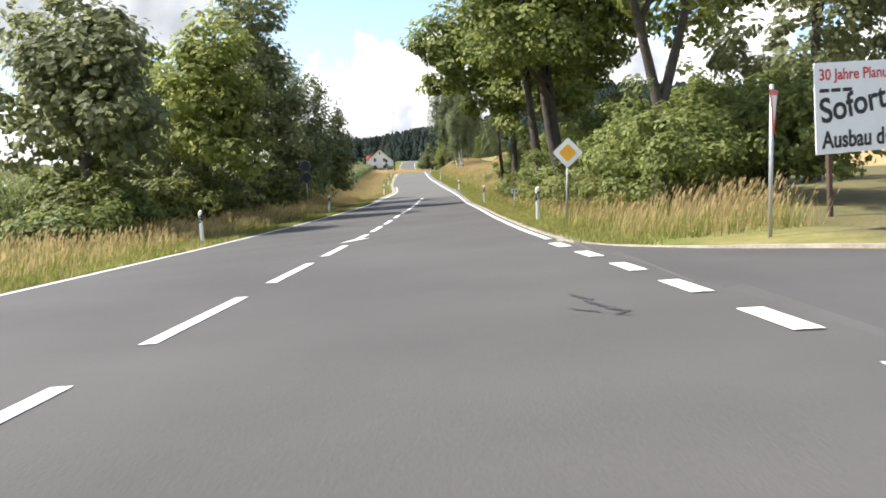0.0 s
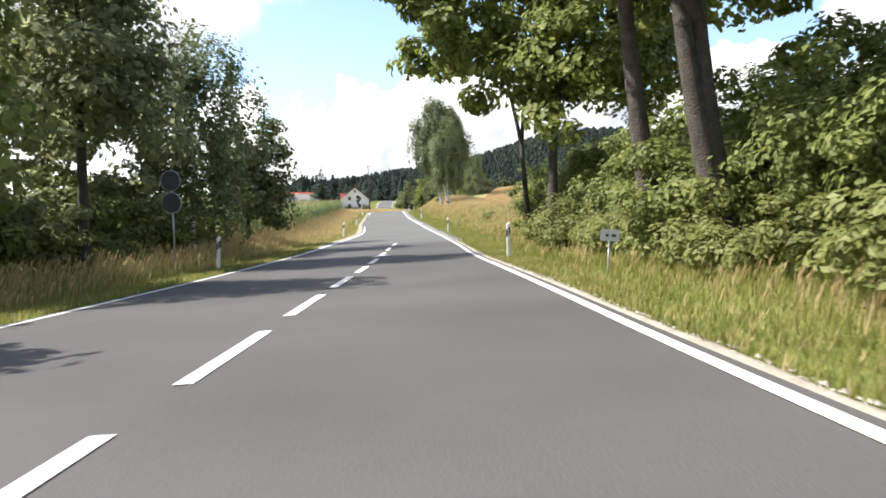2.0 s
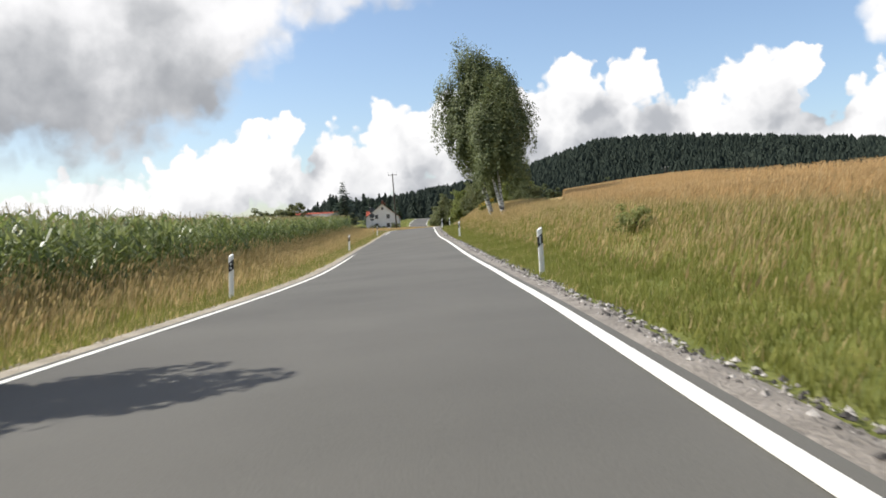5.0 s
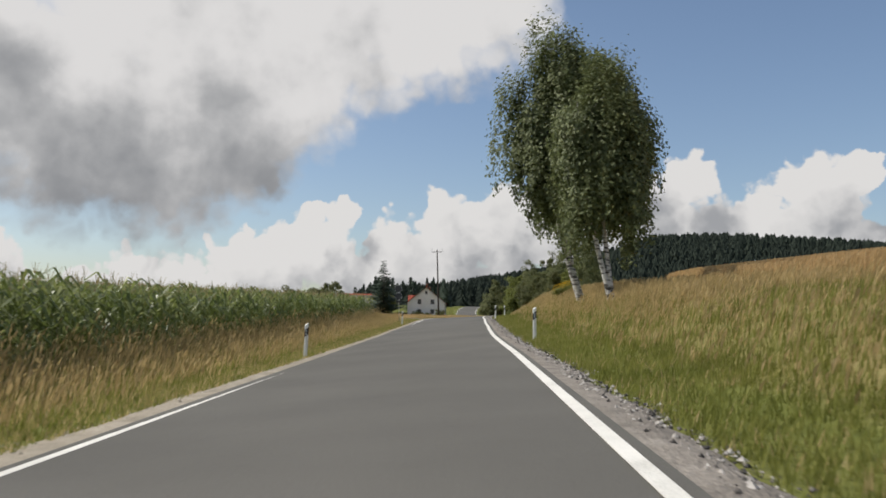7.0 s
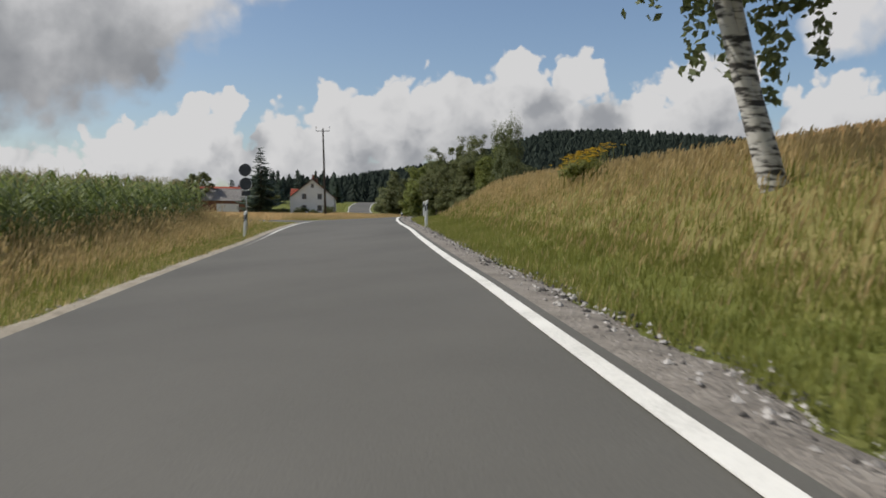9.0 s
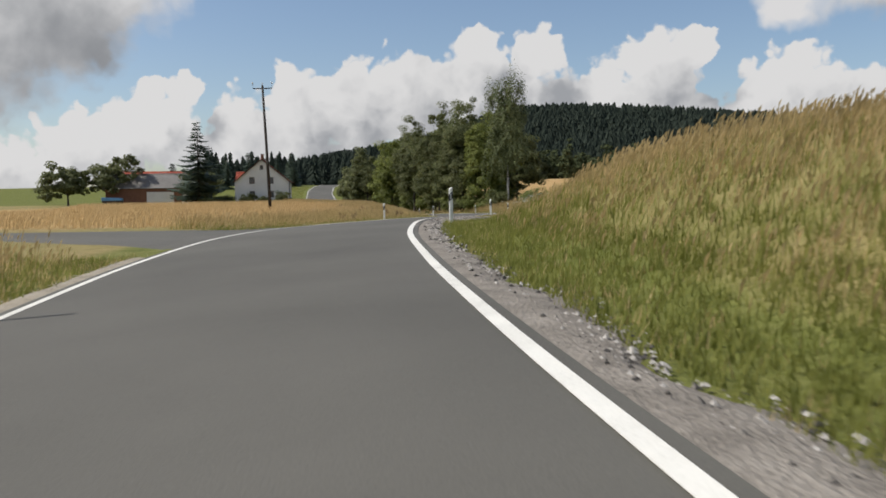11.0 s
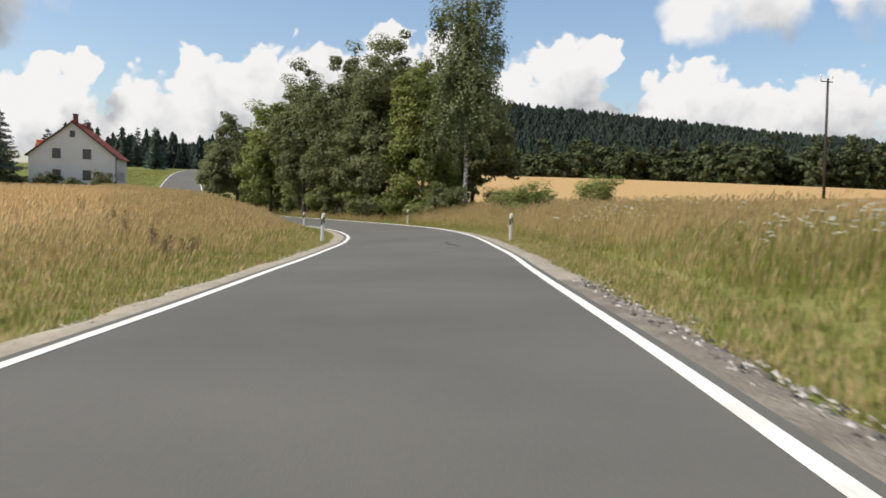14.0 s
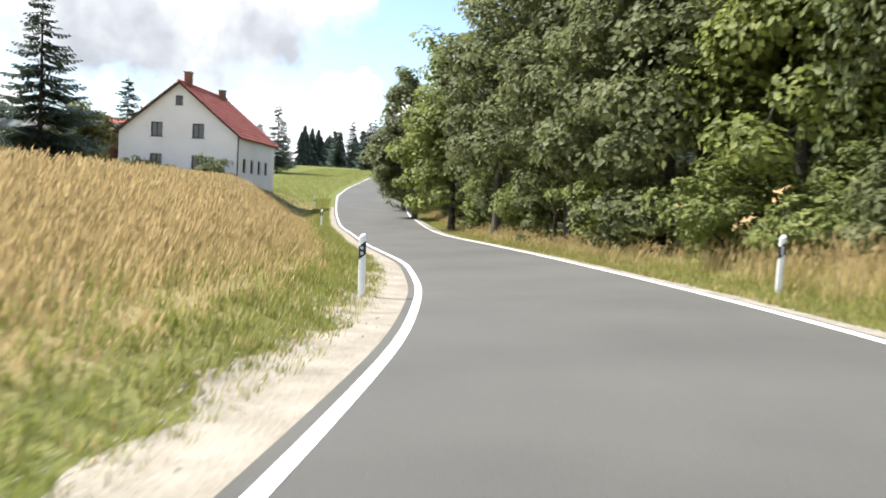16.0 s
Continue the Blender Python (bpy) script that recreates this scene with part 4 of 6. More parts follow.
def bough_cards(rng, height, radius, whorls, per):
    """Boughs that can be told apart: side twigs along each, tips turned up, gaps between the whorls."""
    V, F = [], []
    for w in range(whorls):
        f = 0.08 + 0.9 * w / whorls
        for j in range(per):
            if rng.uniform() < 0.16:
                continue
            a = 6.283 * (j + rng.uniform(-0.4, 0.4)) / per + w * 1.3
            ln = (radius * (1 - f) ** 0.8 + 0.15) * rng.uniform(0.4, 1.25)
            z = height * (f + rng.uniform(-0.03, 0.022))
            ca, sa = math.cos(a), math.sin(a)
            steps = max(3, int(ln / 0.28))
            for k in range(steps):
                u = (k + 0.6) / steps
                h = (-0.30 * u + 0.26 * u * u) * ln
                tw = (0.30 * ln * (1 - u) ** 0.7 + 0.16) * rng.uniform(0.7, 1.2)
                for s in (-1, 1):
                    ex, ey, ez = u * ln + tw * 0.55, s * tw, h - tw * rng.uniform(0.15, 0.55)
                    wd = 0.075 + 0.05 * (1 - u)
                    b = len(V)
                    for px, py, pz in ((u * ln - wd, 0, h + 0.03), (u * ln + wd, 0, h + 0.03), (ex + wd, ey, ez), (ex - wd, ey, ez - 0.05)):
                        V.append((ca * px - sa * py, sa * px + ca * py, z + pz))
                    F.append((b, b + 1, b + 2, b + 3))
    return np.array(V), np.array(F)


def near_spruce(label, x, y, height, radius, seed, whorls=27, per=8, group=""):
    rng = np.random.default_rng(seed)
    t = thing("spruce_tree", label, "tree", (x, y, gz(x, y) - 0.05), 0.0, group)
    v, f = bough_cards(rng, height, radius, whorls, per)
    part("trunk", rod([(0, 0, -0.2), (0.02, 0.03, height * 0.5), (0, 0, height * 0.99)], [height * 0.016, height * 0.009, 0.015], 8), BARK, t, smooth=True)
    part("crown", mesh_from("crown", v, f, [NEEDLES]), None, t)
    return t


def skirt_tree(rng, layers, sides):
    """A far conifer of height 1: torn skirts of boughs one over another."""
    V, F = [], []
    for k in range(layers):
        f = k / layers
        z0, z1 = 0.06 + 0.94 * f, 0.06 + 0.94 * min(1.0, f + 1.9 / layers)
        r = 0.17 * (1 - f) ** 0.8 + 0.012
        b = len(V)
        V.append((0, 0, z1))
        for j in range(sides):
            a = 6.283 * (j + 0.5 * (k % 2)) / sides
            rr = r * rng.uniform(0.65, 1.2)
            V.append((rr * math.cos(a), rr * math.sin(a), z0 - 0.03 * rng.uniform(-1, 1.5)))
            a2 = a + 3.1416 / sides
            V.append((rr * 0.55 * math.cos(a2), rr * 0.55 * math.sin(a2), z0 + 0.035))
        n = 2 * sides
        for j in range(n):
            F.append((b, b + 1 + j, b + 1 + (j + 1) % n))
    return np.array(V), np.array(F)


def scatter_forest():
    """Spruces on the far ridge: nobody could count them."""
    rng = np.random.default_rng(5)
    stock = [skirt_tree(np.random.default_rng(40 + k), 5, 5) for k in range(6)]
    fine = [skirt_tree(np.random.default_rng(50 + k), 10, 8) for k in range(6)]
    V, F, base = [], [], 0
    for _ in range(10500):
        az = radians(rng.uniform(-14, 54))
        r = 310 + 1085 * rng.uniform(0, 1) ** 0.8
        x, y, h = math.sin(az) * r, 190 + math.cos(az) * r, rng.uniform(15, 26) * (0.75 + 0.25 * min(1, r / 900))
        if -75 < x < 20 and r < 345:
            continue
        v, f = (fine if r < 520 else stock)[rng.integers(6)]
        a = rng.uniform(0, 6.28)
        c, s_ = math.cos(a), math.sin(a)
        w = h * rng.uniform(1.0, 1.7) * (0.9 + r / 2200)
        V.append(np.stack([(v[:, 0] * c - v[:, 1] * s_) * w, (v[:, 0] * s_ + v[:, 1] * c) * w, v[:, 2] * h], -1) + (x, y, gz(x, y) - 0.4))
        F.append(f + base)
        base += len(v)
    tagged(new("spruce_forest", mesh_from("spruce_forest", np.concatenate(V), np.concatenate(F), [FOREST])), "dark spruce forest on the far ridge", "forest", kind="stuff")
    # the lighter wood in front of it, behind the wheat
    V, F, base = [], [], 0
    for _ in range(210):
        az = radians(rng.uniform(7, 56))
        r = rng.uniform(238, 285)
        x, y, h = math.sin(az) * r, 190 + math.cos(az) * r, rng.uniform(6, 12.5)
        pts, _c, away = crown_points(rng, 34, 16, (x, y, gz(x, y) + h * 0.5), (h * 0.34, h * 0.34, h * 0.52), 0.75, 0.45, 0.4, -0.95)
        v, f = leaf_cards(rng, pts, 1.1, 0.3, 0.8, away)
        V.append(v)
        F.append(f + base)
        base += len(v)
    tagged(new("mixed_wood", mesh_from("mixed_wood", np.concatenate(V), np.concatenate(F), [LEAF_EDGE])), "mixed broadleaf wood edge behind the wheat field", "forest", kind="stuff")


# ---------------------------------------------------------------- roadside furniture
def make_post():
    """Roadside delineator: a hollow, rounded three-sided post with a slanting head and slanting black band."""
    t = thing("guide_post", "white plastic roadside guide post with slanted black band", "guide post", group="guide posts along the road")
    prof = [(-0.06, 0.0), (-0.05, -0.022), (0.0, -0.03), (0.05, -0.022), (0.06, 0.0), (0.045, 0.05), (0.0, 0.085), (-0.045, 0.05)]

    def tube(z0, z1, slope0, slope1, grow=1.0):
        bm = bmesh.new()
        lo = [bm.verts.new((x * grow, y * grow + (1 - grow) * 0.02, z0 + slope0 * x / 0.06)) for x, y in prof]
        hi = [bm.verts.new((x * grow, y * grow + (1 - grow) * 0.02, z1 + slope1 * x / 0.06)) for x, y in prof]
        for k in range(len(prof)):
            bm.faces.new((lo[k], lo[(k + 1) % 8], hi[(k + 1) % 8], hi[k]))
        bm.faces.new(lo[::-1])
        bm.faces.new(hi)
        return bm

    part("lower_post", tube(-0.25, 0.62, 0, 0.05), WHITE_PLASTIC, t)
    part("black_band", tube(0.62, 0.84, 0.05, 0.05, 1.03), BLACK_PLASTIC, t, "slanting black plastic band")
    part("head", tube(0.84, 0.965, 0.05, 0.03), WHITE_PLASTIC, t)
    cap = bmesh.new()
    ring = [cap.verts.new((x, y, 0.965 + 0.03 * x / 0.06)) for x, y in prof]
    top = [cap.verts.new((x * 0.6, y * 0.6 + 0.012, 1.0 + 0.02 * x / 0.06)) for x, y in prof]
    for k in range(8):
        cap.faces.new((ring[k], ring[(k + 1) % 8], top[(k + 1) % 8], top[k]))
    cap.faces.new(top)
    part("cap", cap, WHITE_PLASTIC, t)
    return t


RIGHT_POSTS = [(4.72, 30.11), (3.64, 52.05), (2.04, 83.03), (-0.66, 119.59), (-3.38, 154.61), (-3.39, 177.90), (0.95, 202.15), (6.18, 230.10), (6.13, 257.65), (-2.47, 290.17), (-12.20, 329.99)]
LEFT_POSTS = [(-5.75, 30.42), (-5.35, 52.77), (-5.06, 83.32), (-7.64, 117.04), (-10.62, 155.80), (-5.44, 203.69), (-0.91, 229.51), (-1.07, 255.36), (-11.93, 292.41), (-19.63, 317.94)]



def place_posts():
    first = make_post()
    bar = part("reflector", box(0.042, 0.006, 0.17, (0, -0.033, 0.73), 0.002), REFLECTOR, first, "upright clear reflector")
    rng = np.random.default_rng(3)
    for k, (x, y) in enumerate(RIGHT_POSTS):
        m = pose(x, y, gz(x, y) + (0.10 if 177 < y < 179 else 0.04), rng.uniform(-1.5, 1.5), rng.uniform(-2, 2), rng.uniform(-6, 6))
        if k == 0:
            first.matrix_basis = m
        else:
            copy_thing(first, m)
    second = make_post()
    for dz in (0.685, 0.775):
        bm = bmesh.new()
        bmesh.ops.create_cone(bm, cap_ends=True, segments=14, radius1=0.028, radius2=0.028, depth=0.007, matrix=Matrix.Translation((0, -0.033, dz)) @ Matrix.Rotation(radians(90), 4, "X"))
        part("round_reflector", bm, REFLECTOR, second, "round clear reflector")
    for k, (x, y) in enumerate(LEFT_POSTS):
        m = pose(x, y, gz(x, y) + 0.03, rng.uniform(-1.5, 1.5), rng.uniform(-3, 3), rng.uniform(-6, 6))
        if k == 0:
            second.matrix_basis = m
        else:
            copy_thing(second, m)


def disc(radius, depth, segments=36):
    bm = bmesh.new()
    bmesh.ops.create_cone(bm, cap_ends=True, segments=segments, radius1=radius, radius2=radius, depth=depth, matrix=Matrix.Rotation(radians(90), 4, "X"))
    return bm


def rounded(outline, r, seg=4):
    """Rounds the corners of an outline."""
    out = []
    n = len(outline)
    for k in range(n):
        p, a, b = Vector(outline[k]), Vector(outline[k - 1]), Vector(outline[(k + 1) % n])
        u, v = (a - p).normalized(), (b - p).normalized()
        for s in range(seg + 1):
            f = s / seg
            out.append(tuple(p + u * r * (1 - f) ** 2 + v * r * f ** 2))
    return out


def priority_sign():
    x, y = 5.34, 28.15
    t = thing("priority_road_sign", "yellow and white diamond road sign on a steel pole", "road sign", (x, y, gz(x, y)), -4, tilt=(0, 1.5))
    part("pole", rod([(0, 0.04, -0.3), (0, 0.04, 2.35)], 0.03, 12), STEEL, t, smooth=True)
    s = 0.43
    dia = lambda q: rounded([(0, -q), (q, 0), (0, q), (-q, 0)], 0.07)
    lift = Matrix.Translation((0, 0, 1.98))
    plate = part("plate", prism(dia(s), 0.012, lift), SIGN_WHITE, t, "white sign plate with dark rim")
    part("rim", prism(dia(s + 0.006), 0.010, Matrix.Translation((0, 0.003, 1.98))), SIGN_BACK, t)
    part("yellow_field", prism(dia(s * 0.60), 0.003, Matrix.Translation((0, -0.003, 1.98))), SIGN_YELLOW, t, "orange-yellow inner diamond")
    part("clamp", box(0.10, 0.03, 0.05, (0, 0.025, 1.98)), STEEL, t)


def yield_sign():
    x, y = 7.75, 19.0
    t = thing("give_way_sign", "give way triangle on a tall pole, seen almost edge on", "road sign", (x, y, gz(x, y)), 62, tilt=(0, -2.5))
    part("pole", rod([(0, 0.04, -0.3), (0, 0.04, 2.55)], 0.035, 12), STEEL, t, smooth=True)
    tri = lambda q: rounded([(0, -q), (q * 0.87, q * 0.5), (-q * 0.87, q * 0.5)], 0.06)
    part("plate", prism(tri(0.52), 0.012, Matrix.Translation((0, 0, 2.2))), SIGN_RED, t, "red rimmed triangle")
    part("white_field", prism(tri(0.33), 0.003, Matrix.Translation((0, -0.003, 2.2))), SIGN_WHITE, t)


def double_disc_sign(x, y, top, turn, label, plate=False):
    g = gz(x, y)
    t = thing("traffic_sign", label, "road sign", (x, y, g), turn, tilt=(0, 2))
    h = top - g
    part("pole", rod([(0, -0.03, -0.3), (0, -0.03, h + 0.33)], 0.03, 12), STEEL, t, smooth=True)
    for z in (h, h - 0.66):
        bm = disc(0.30, 0.012)
        bmesh.ops.translate(bm, vec=(0, 0.02, z), verts=bm.verts)
        p = part("plate", bm, SIGN_BACK, t, "dark grey back of a round sign")
        bm = rod([(0.305 * math.cos(0.2244 * q), 0.02, z + 0.305 * math.sin(0.2244 * q)) for q in range(29)], 0.010, 6, False)
        part("rim", bm, STEEL, p)
        part("clamp", box(0.14, 0.05, 0.04, (0, -0.01, z), 0.005), STEEL, t)
    if plate:
        part("lower_plate", box(0.42, 0.012, 0.22, (0, 0.02, h - 1.12), 0.004), SIGN_BACK, t, "small rectangular plate seen from behind")


def text_mesh(body, size, bold=0.0):
    cu = bpy.data.curves.new("letters", "FONT")
    cu.body, cu.size, cu.extrude, cu.offset = body, size, 0.002, bold
    ob = bpy.data.objects.new("letters", cu)
    scene.collection.objects.link(ob)
    me = bpy.data.meshes.new_from_object(ob)
    bpy.data.objects.remove(ob)
    me.transform(Matrix.Rotation(radians(90), 4, "X"))
    return me


def kilometre_sign():
    x, y = 4.73, 42.5
    t = thing("station_plate", "small grey station plate on a short white stake", "road sign", (x, y, gz(x, y)), -6, tilt=(0, 3))
    part("stake", rod([(0, 0.03, -0.2), (0, 0.03, 0.72)], 0.018, 8), STEEL, t, smooth=True)
    part("plate", box(0.36, 0.012, 0.22, (0, 0, 0.75), 0.005), STEEL, t, "grey plate with faded marks")
    for k, (w, cx) in enumerate(((0.06, -0.05), (0.08, 0.07))):
        part("mark", box(w, 0.004, 0.05, (cx, -0.008, 0.75)), LETTER_BLACK, t)


def banner():
    """Protest board at the junction."""
    x, y = 9.35, 21.0
    z = -0.62 - gz(x, y)
    t = thing("protest_banner", "white painted board with black and red lettering on posts", "banner", (x, y, gz(x, y)), 18, tilt=(0, -3.5))
    w, h = 3.4, 1.75
    part("board", box(w, 0.03, h, (w / 2, 0, z + h / 2), 0.006), SIGN_WHITE, t, "white board")
    for px in (0.35, 3.0):
        part("stake", box(0.09, 0.09, z + h + 0.25, (px, 0.062, (z + h - 0.45) / 2), 0.01), DARK_WOOD, t, "dark wooden stake")

    def line(body, size, px, pz, mat, bold, squeeze=1.0, turn=0):
        me = text_mesh(body, size, bold)
        me.materials.clear()
        me.materials.append(mat)
        ob = part("lettering", me, None, t)
        ob.matrix_basis = pose(px, -0.02, pz, 0, turn, 0) @ Matrix.Diagonal((squeeze, 1, 1, 1))

    line("30 Jahre Planung", 0.30, 0.10, z + 1.42, SIGN_RED, 0.004, 0.95)
    line("Sofort", 0.66, 0.14, z + 0.60, LETTER_BLACK, 0.014, 0.95, -9)
    line("Ausbau der", 0.46, 0.14, z + 0.12, LETTER_BLACK, 0.012, 0.86)
    for k in range(3):
        part("bar", box(0.22, 0.004, 0.07, (0.22 + 0.27 * k, -0.019, z + 1.22)), LETTER_BLACK, t)


def utility_pole(x, y, top, turn, label):
    g = gz(x, y)
    h = top - g
    t = thing("utility_pole", label, "utility pole", (x, y, g), turn, group="utility poles", tilt=(0, -2.0))
    part("pole", rod([(0, 0, -0.5), (0.02, 0, h * 0.5), (0, 0, h)], [0.15, 0.125, 0.095], 12), WOOD_POLE, t, smooth=True)
    part("crossarm", box(1.7, 0.09, 0.09, (0, 0.12, h - 0.25), 0.01), WOOD_POLE, t)
    for px in (-0.80, 0.80):
        arm = part("insulator_bracket", rod([(px * 0.85, 0.12, h - 0.25), (px * 1.06, 0.12, h - 0.18), (px * 1.08, 0.12, h + 0.25)], 0.022, 8), STEEL, t, smooth=True)
        part("insulator", rod([(px * 1.08, 0.12, h + 0.16), (px * 1.08, 0.12, h + 0.22), (px * 1.08, 0.12, h + 0.30), (px * 1.08, 0.12, h + 0.36)], [0.045, 0.07, 0.05, 0.02], 10), REFLECTOR, arm, "pale porcelain insulator", True)
    part("insulator", rod([(0, 0, h), (0, 0, h + 0.12), (0, 0, h + 0.20), (0, 0, h + 0.27)], [0.02, 0.06, 0.05, 0.02], 10), REFLECTOR, t, "pale porcelain insulator", True)


# ---------------------------------------------------------------- the farm
def window(parent, w, h, at, turn):
    """A two-light window set into the wall; its front faces -y before the turn."""
    m = pose(at[0], at[1], at[2], 0, 0, turn)
    fr = []
    for sx, sz, px, pz in ((w, 0.08, 0, h / 2 - 0.04), (w, 0.08, 0, -h / 2 + 0.04), (0.08, h - 0.16, -w / 2 + 0.04, 0), (0.08, h - 0.16, w / 2 - 0.04, 0), (0.06, h - 0.16, 0, 0)):
        fr.append(box(sx, 0.06, sz, (px, 0, pz)))
    win = part("window", merge(*fr), DARK_WOOD, parent, "brown framed window")
    win.matrix_basis = m
    for px in (-1, 1):
        part("pane", box(w / 2 - 0.11, 0.012, h - 0.16, (px * (w / 4 - 0.025), 0.02, 0)), GLASS, win)
    part("sill", box(w + 0.16, 0.16, 0.05, (0, -0.06, -h / 2 - 0.025), 0.008), ROOF_GREY, win)
    return win


def wall_with_holes(outline, holes, depth):
    """A wall in x, z from y = 0 to y = depth; holes are (x, z, w, h) boxes cut right through."""
    xs = sorted({p[0] for p in outline} | {v for x, z, w, h in holes for v in (x - w / 2, x + w / 2)})
    bm = bmesh.new()
    lo = min(p[1] for p in outline)

    def roof(x):
        top = [p for p in outline if p[1] > lo + 0.01]
        return float(np.interp(x, *zip(*sorted(top))))

    levels = sorted({v for x, z, w, h in holes for v in (z - h / 2, z + h / 2)})
    corners, skins = {}, {}
    for a, b in zip(xs, xs[1:]):
        zs = [lo] + [z for z in levels if z < min(roof(a), roof(b)) - 0.01]
        for k, z0 in enumerate(zs):
            ta, tb = (zs[k + 1],) * 2 if k + 1 < len(zs) else (roof(a), roof(b))
            if any(x - w / 2 < (a + b) / 2 < x + w / 2 and z - h / 2 < z0 + 0.01 < z + h / 2 for x, z, w, h in holes):
                continue
            p = [(a, 0, z0), (b, 0, z0), (b, 0, tb), (a, 0, ta), (a, depth, z0), (b, depth, z0), (b, depth, tb), (a, depth, ta)]
            v = [corners.setdefault(tuple(round(c, 4) for c in q), len(corners)) for q in p]
            for q in ((0, 1, 2, 3), (7, 6, 5, 4), (0, 4, 5, 1), (3, 2, 6, 7), (0, 3, 7, 4), (1, 5, 6, 2)):
                face = tuple(v[i] for i in q)
                # a face that two cells share lies inside the wall
                if skins.pop(frozenset(face), None) is None:
                    skins[frozenset(face)] = face
    verts = [bm.verts.new(c) for c in corners]
    for face in skins.values():
        bm.faces.new([verts[i] for i in face])
    for v in [v for v in bm.verts if not v.link_faces]:
        bm.verts.remove(v)
    bmesh.ops.recalc_face_normals(bm, faces=bm.faces)
    return bm


def tiled_slope(width, length, rows, cols, rng):
    """Rows of overlapping tiles on a slope: x along the eaves, y up the slope, z out of it."""
    V, F = [], []
    tw, tl = width / cols, length / rows
    for r in range(rows):
        for c in range(cols):
            x0, x1 = c * tw + 0.008, (c + 1) * tw - 0.008
            y0, y1 = r * tl - 0.03, (r + 1) * tl
            dz = rng.uniform(0, 0.012)
            k = len(V)
            V += [(x0, y0, 0.05 + dz), (x1, y0, 0.05 + dz), (x1, y1, 0.02 + dz), (x0, y1, 0.02 + dz), (x0, y0, 0.0), (x1, y0, 0.0)]
            F += [(k, k + 1, k + 2, k + 3), (k + 4, k + 5, k + 1, k)]
    return np.array(V), np.array(F)


def gabled(name, label, at, turn, w, length, wall_h, ridge_h, wall_mat, roof_mat, front=(), right=(), left=(), overhang=0.35, roof_label="", wall_label=""):
    """A house whose front gable lies along x from 0 to w at y = 0 and which runs back to y = length."""
    t = thing(name, label, "house", at, turn)
    base = -0.6
    gable = [(0, base), (w, base), (w, wall_h), (w / 2, ridge_h), (0, wall_h)]
    th = 0.35
    part("wall", wall_with_holes(gable, list(front), th), wall_mat, t, wall_label)
    back = part("wall", wall_with_holes(gable, [], th), wall_mat, t, wall_label)
    back.matrix_basis = pose(0, length - th, 0)
    side = [(0, base), (length - 2 * th, base), (length - 2 * th, wall_h), (0, wall_h)]
    sr = part("wall", wall_with_holes(side, list(right), th), wall_mat, t, wall_label)
    sr.matrix_basis = pose(w, th, 0, 0, 0, 90)
    sl = part("wall", wall_with_holes(side, list(left), th), wall_mat, t, wall_label)
    sl.matrix_basis = pose(th, th, 0, 0, 0, 90)
    for x, z, ww, hh in front:
        window(t, ww, hh, (x, 0.12, z), 0)
    for x, z, ww, hh in right:
        window(t, ww, hh, (w - 0.12, th + x, z), 90)
    ang = math.atan2(ridge_h - wall_h, w / 2)
    run = (w / 2 + overhang) / math.cos(ang)
    rng = np.random.default_rng(len(label))
    v, f = tiled_slope(length + 2 * overhang, run, 14, 34, rng)
    for s in (0, 1):
        deck = part("roof", box(length + 2 * overhang, run, 0.10, ((length + 2 * overhang) / 2, run / 2, -0.05), 0.01), DARK_WOOD, t, "dark roof edge boards")
        tiles = part("roof_tiles", mesh_from("roof_tiles", v, f, [roof_mat]), None, deck, roof_label)
        zed = wall_h - overhang * math.tan(ang) + 0.10
        if s == 0:
            deck.matrix_basis = Matrix.Translation((w + overhang, -overhang, zed)) @ Matrix.Rotation(radians(90), 4, "Z") @ Matrix.Rotation(ang, 4, "X")
        else:
            deck.matrix_basis = Matrix.Translation((-overhang, length + overhang, zed)) @ Matrix.Rotation(radians(-90), 4, "Z") @ Matrix.Rotation(ang, 4, "X")
    part("ridge_cap", rod([(w / 2, -overhang, ridge_h + 0.14), (w / 2, length + overhang, ridge_h + 0.14)], 0.12, 8), roof_mat, t, smooth=True)
    return t


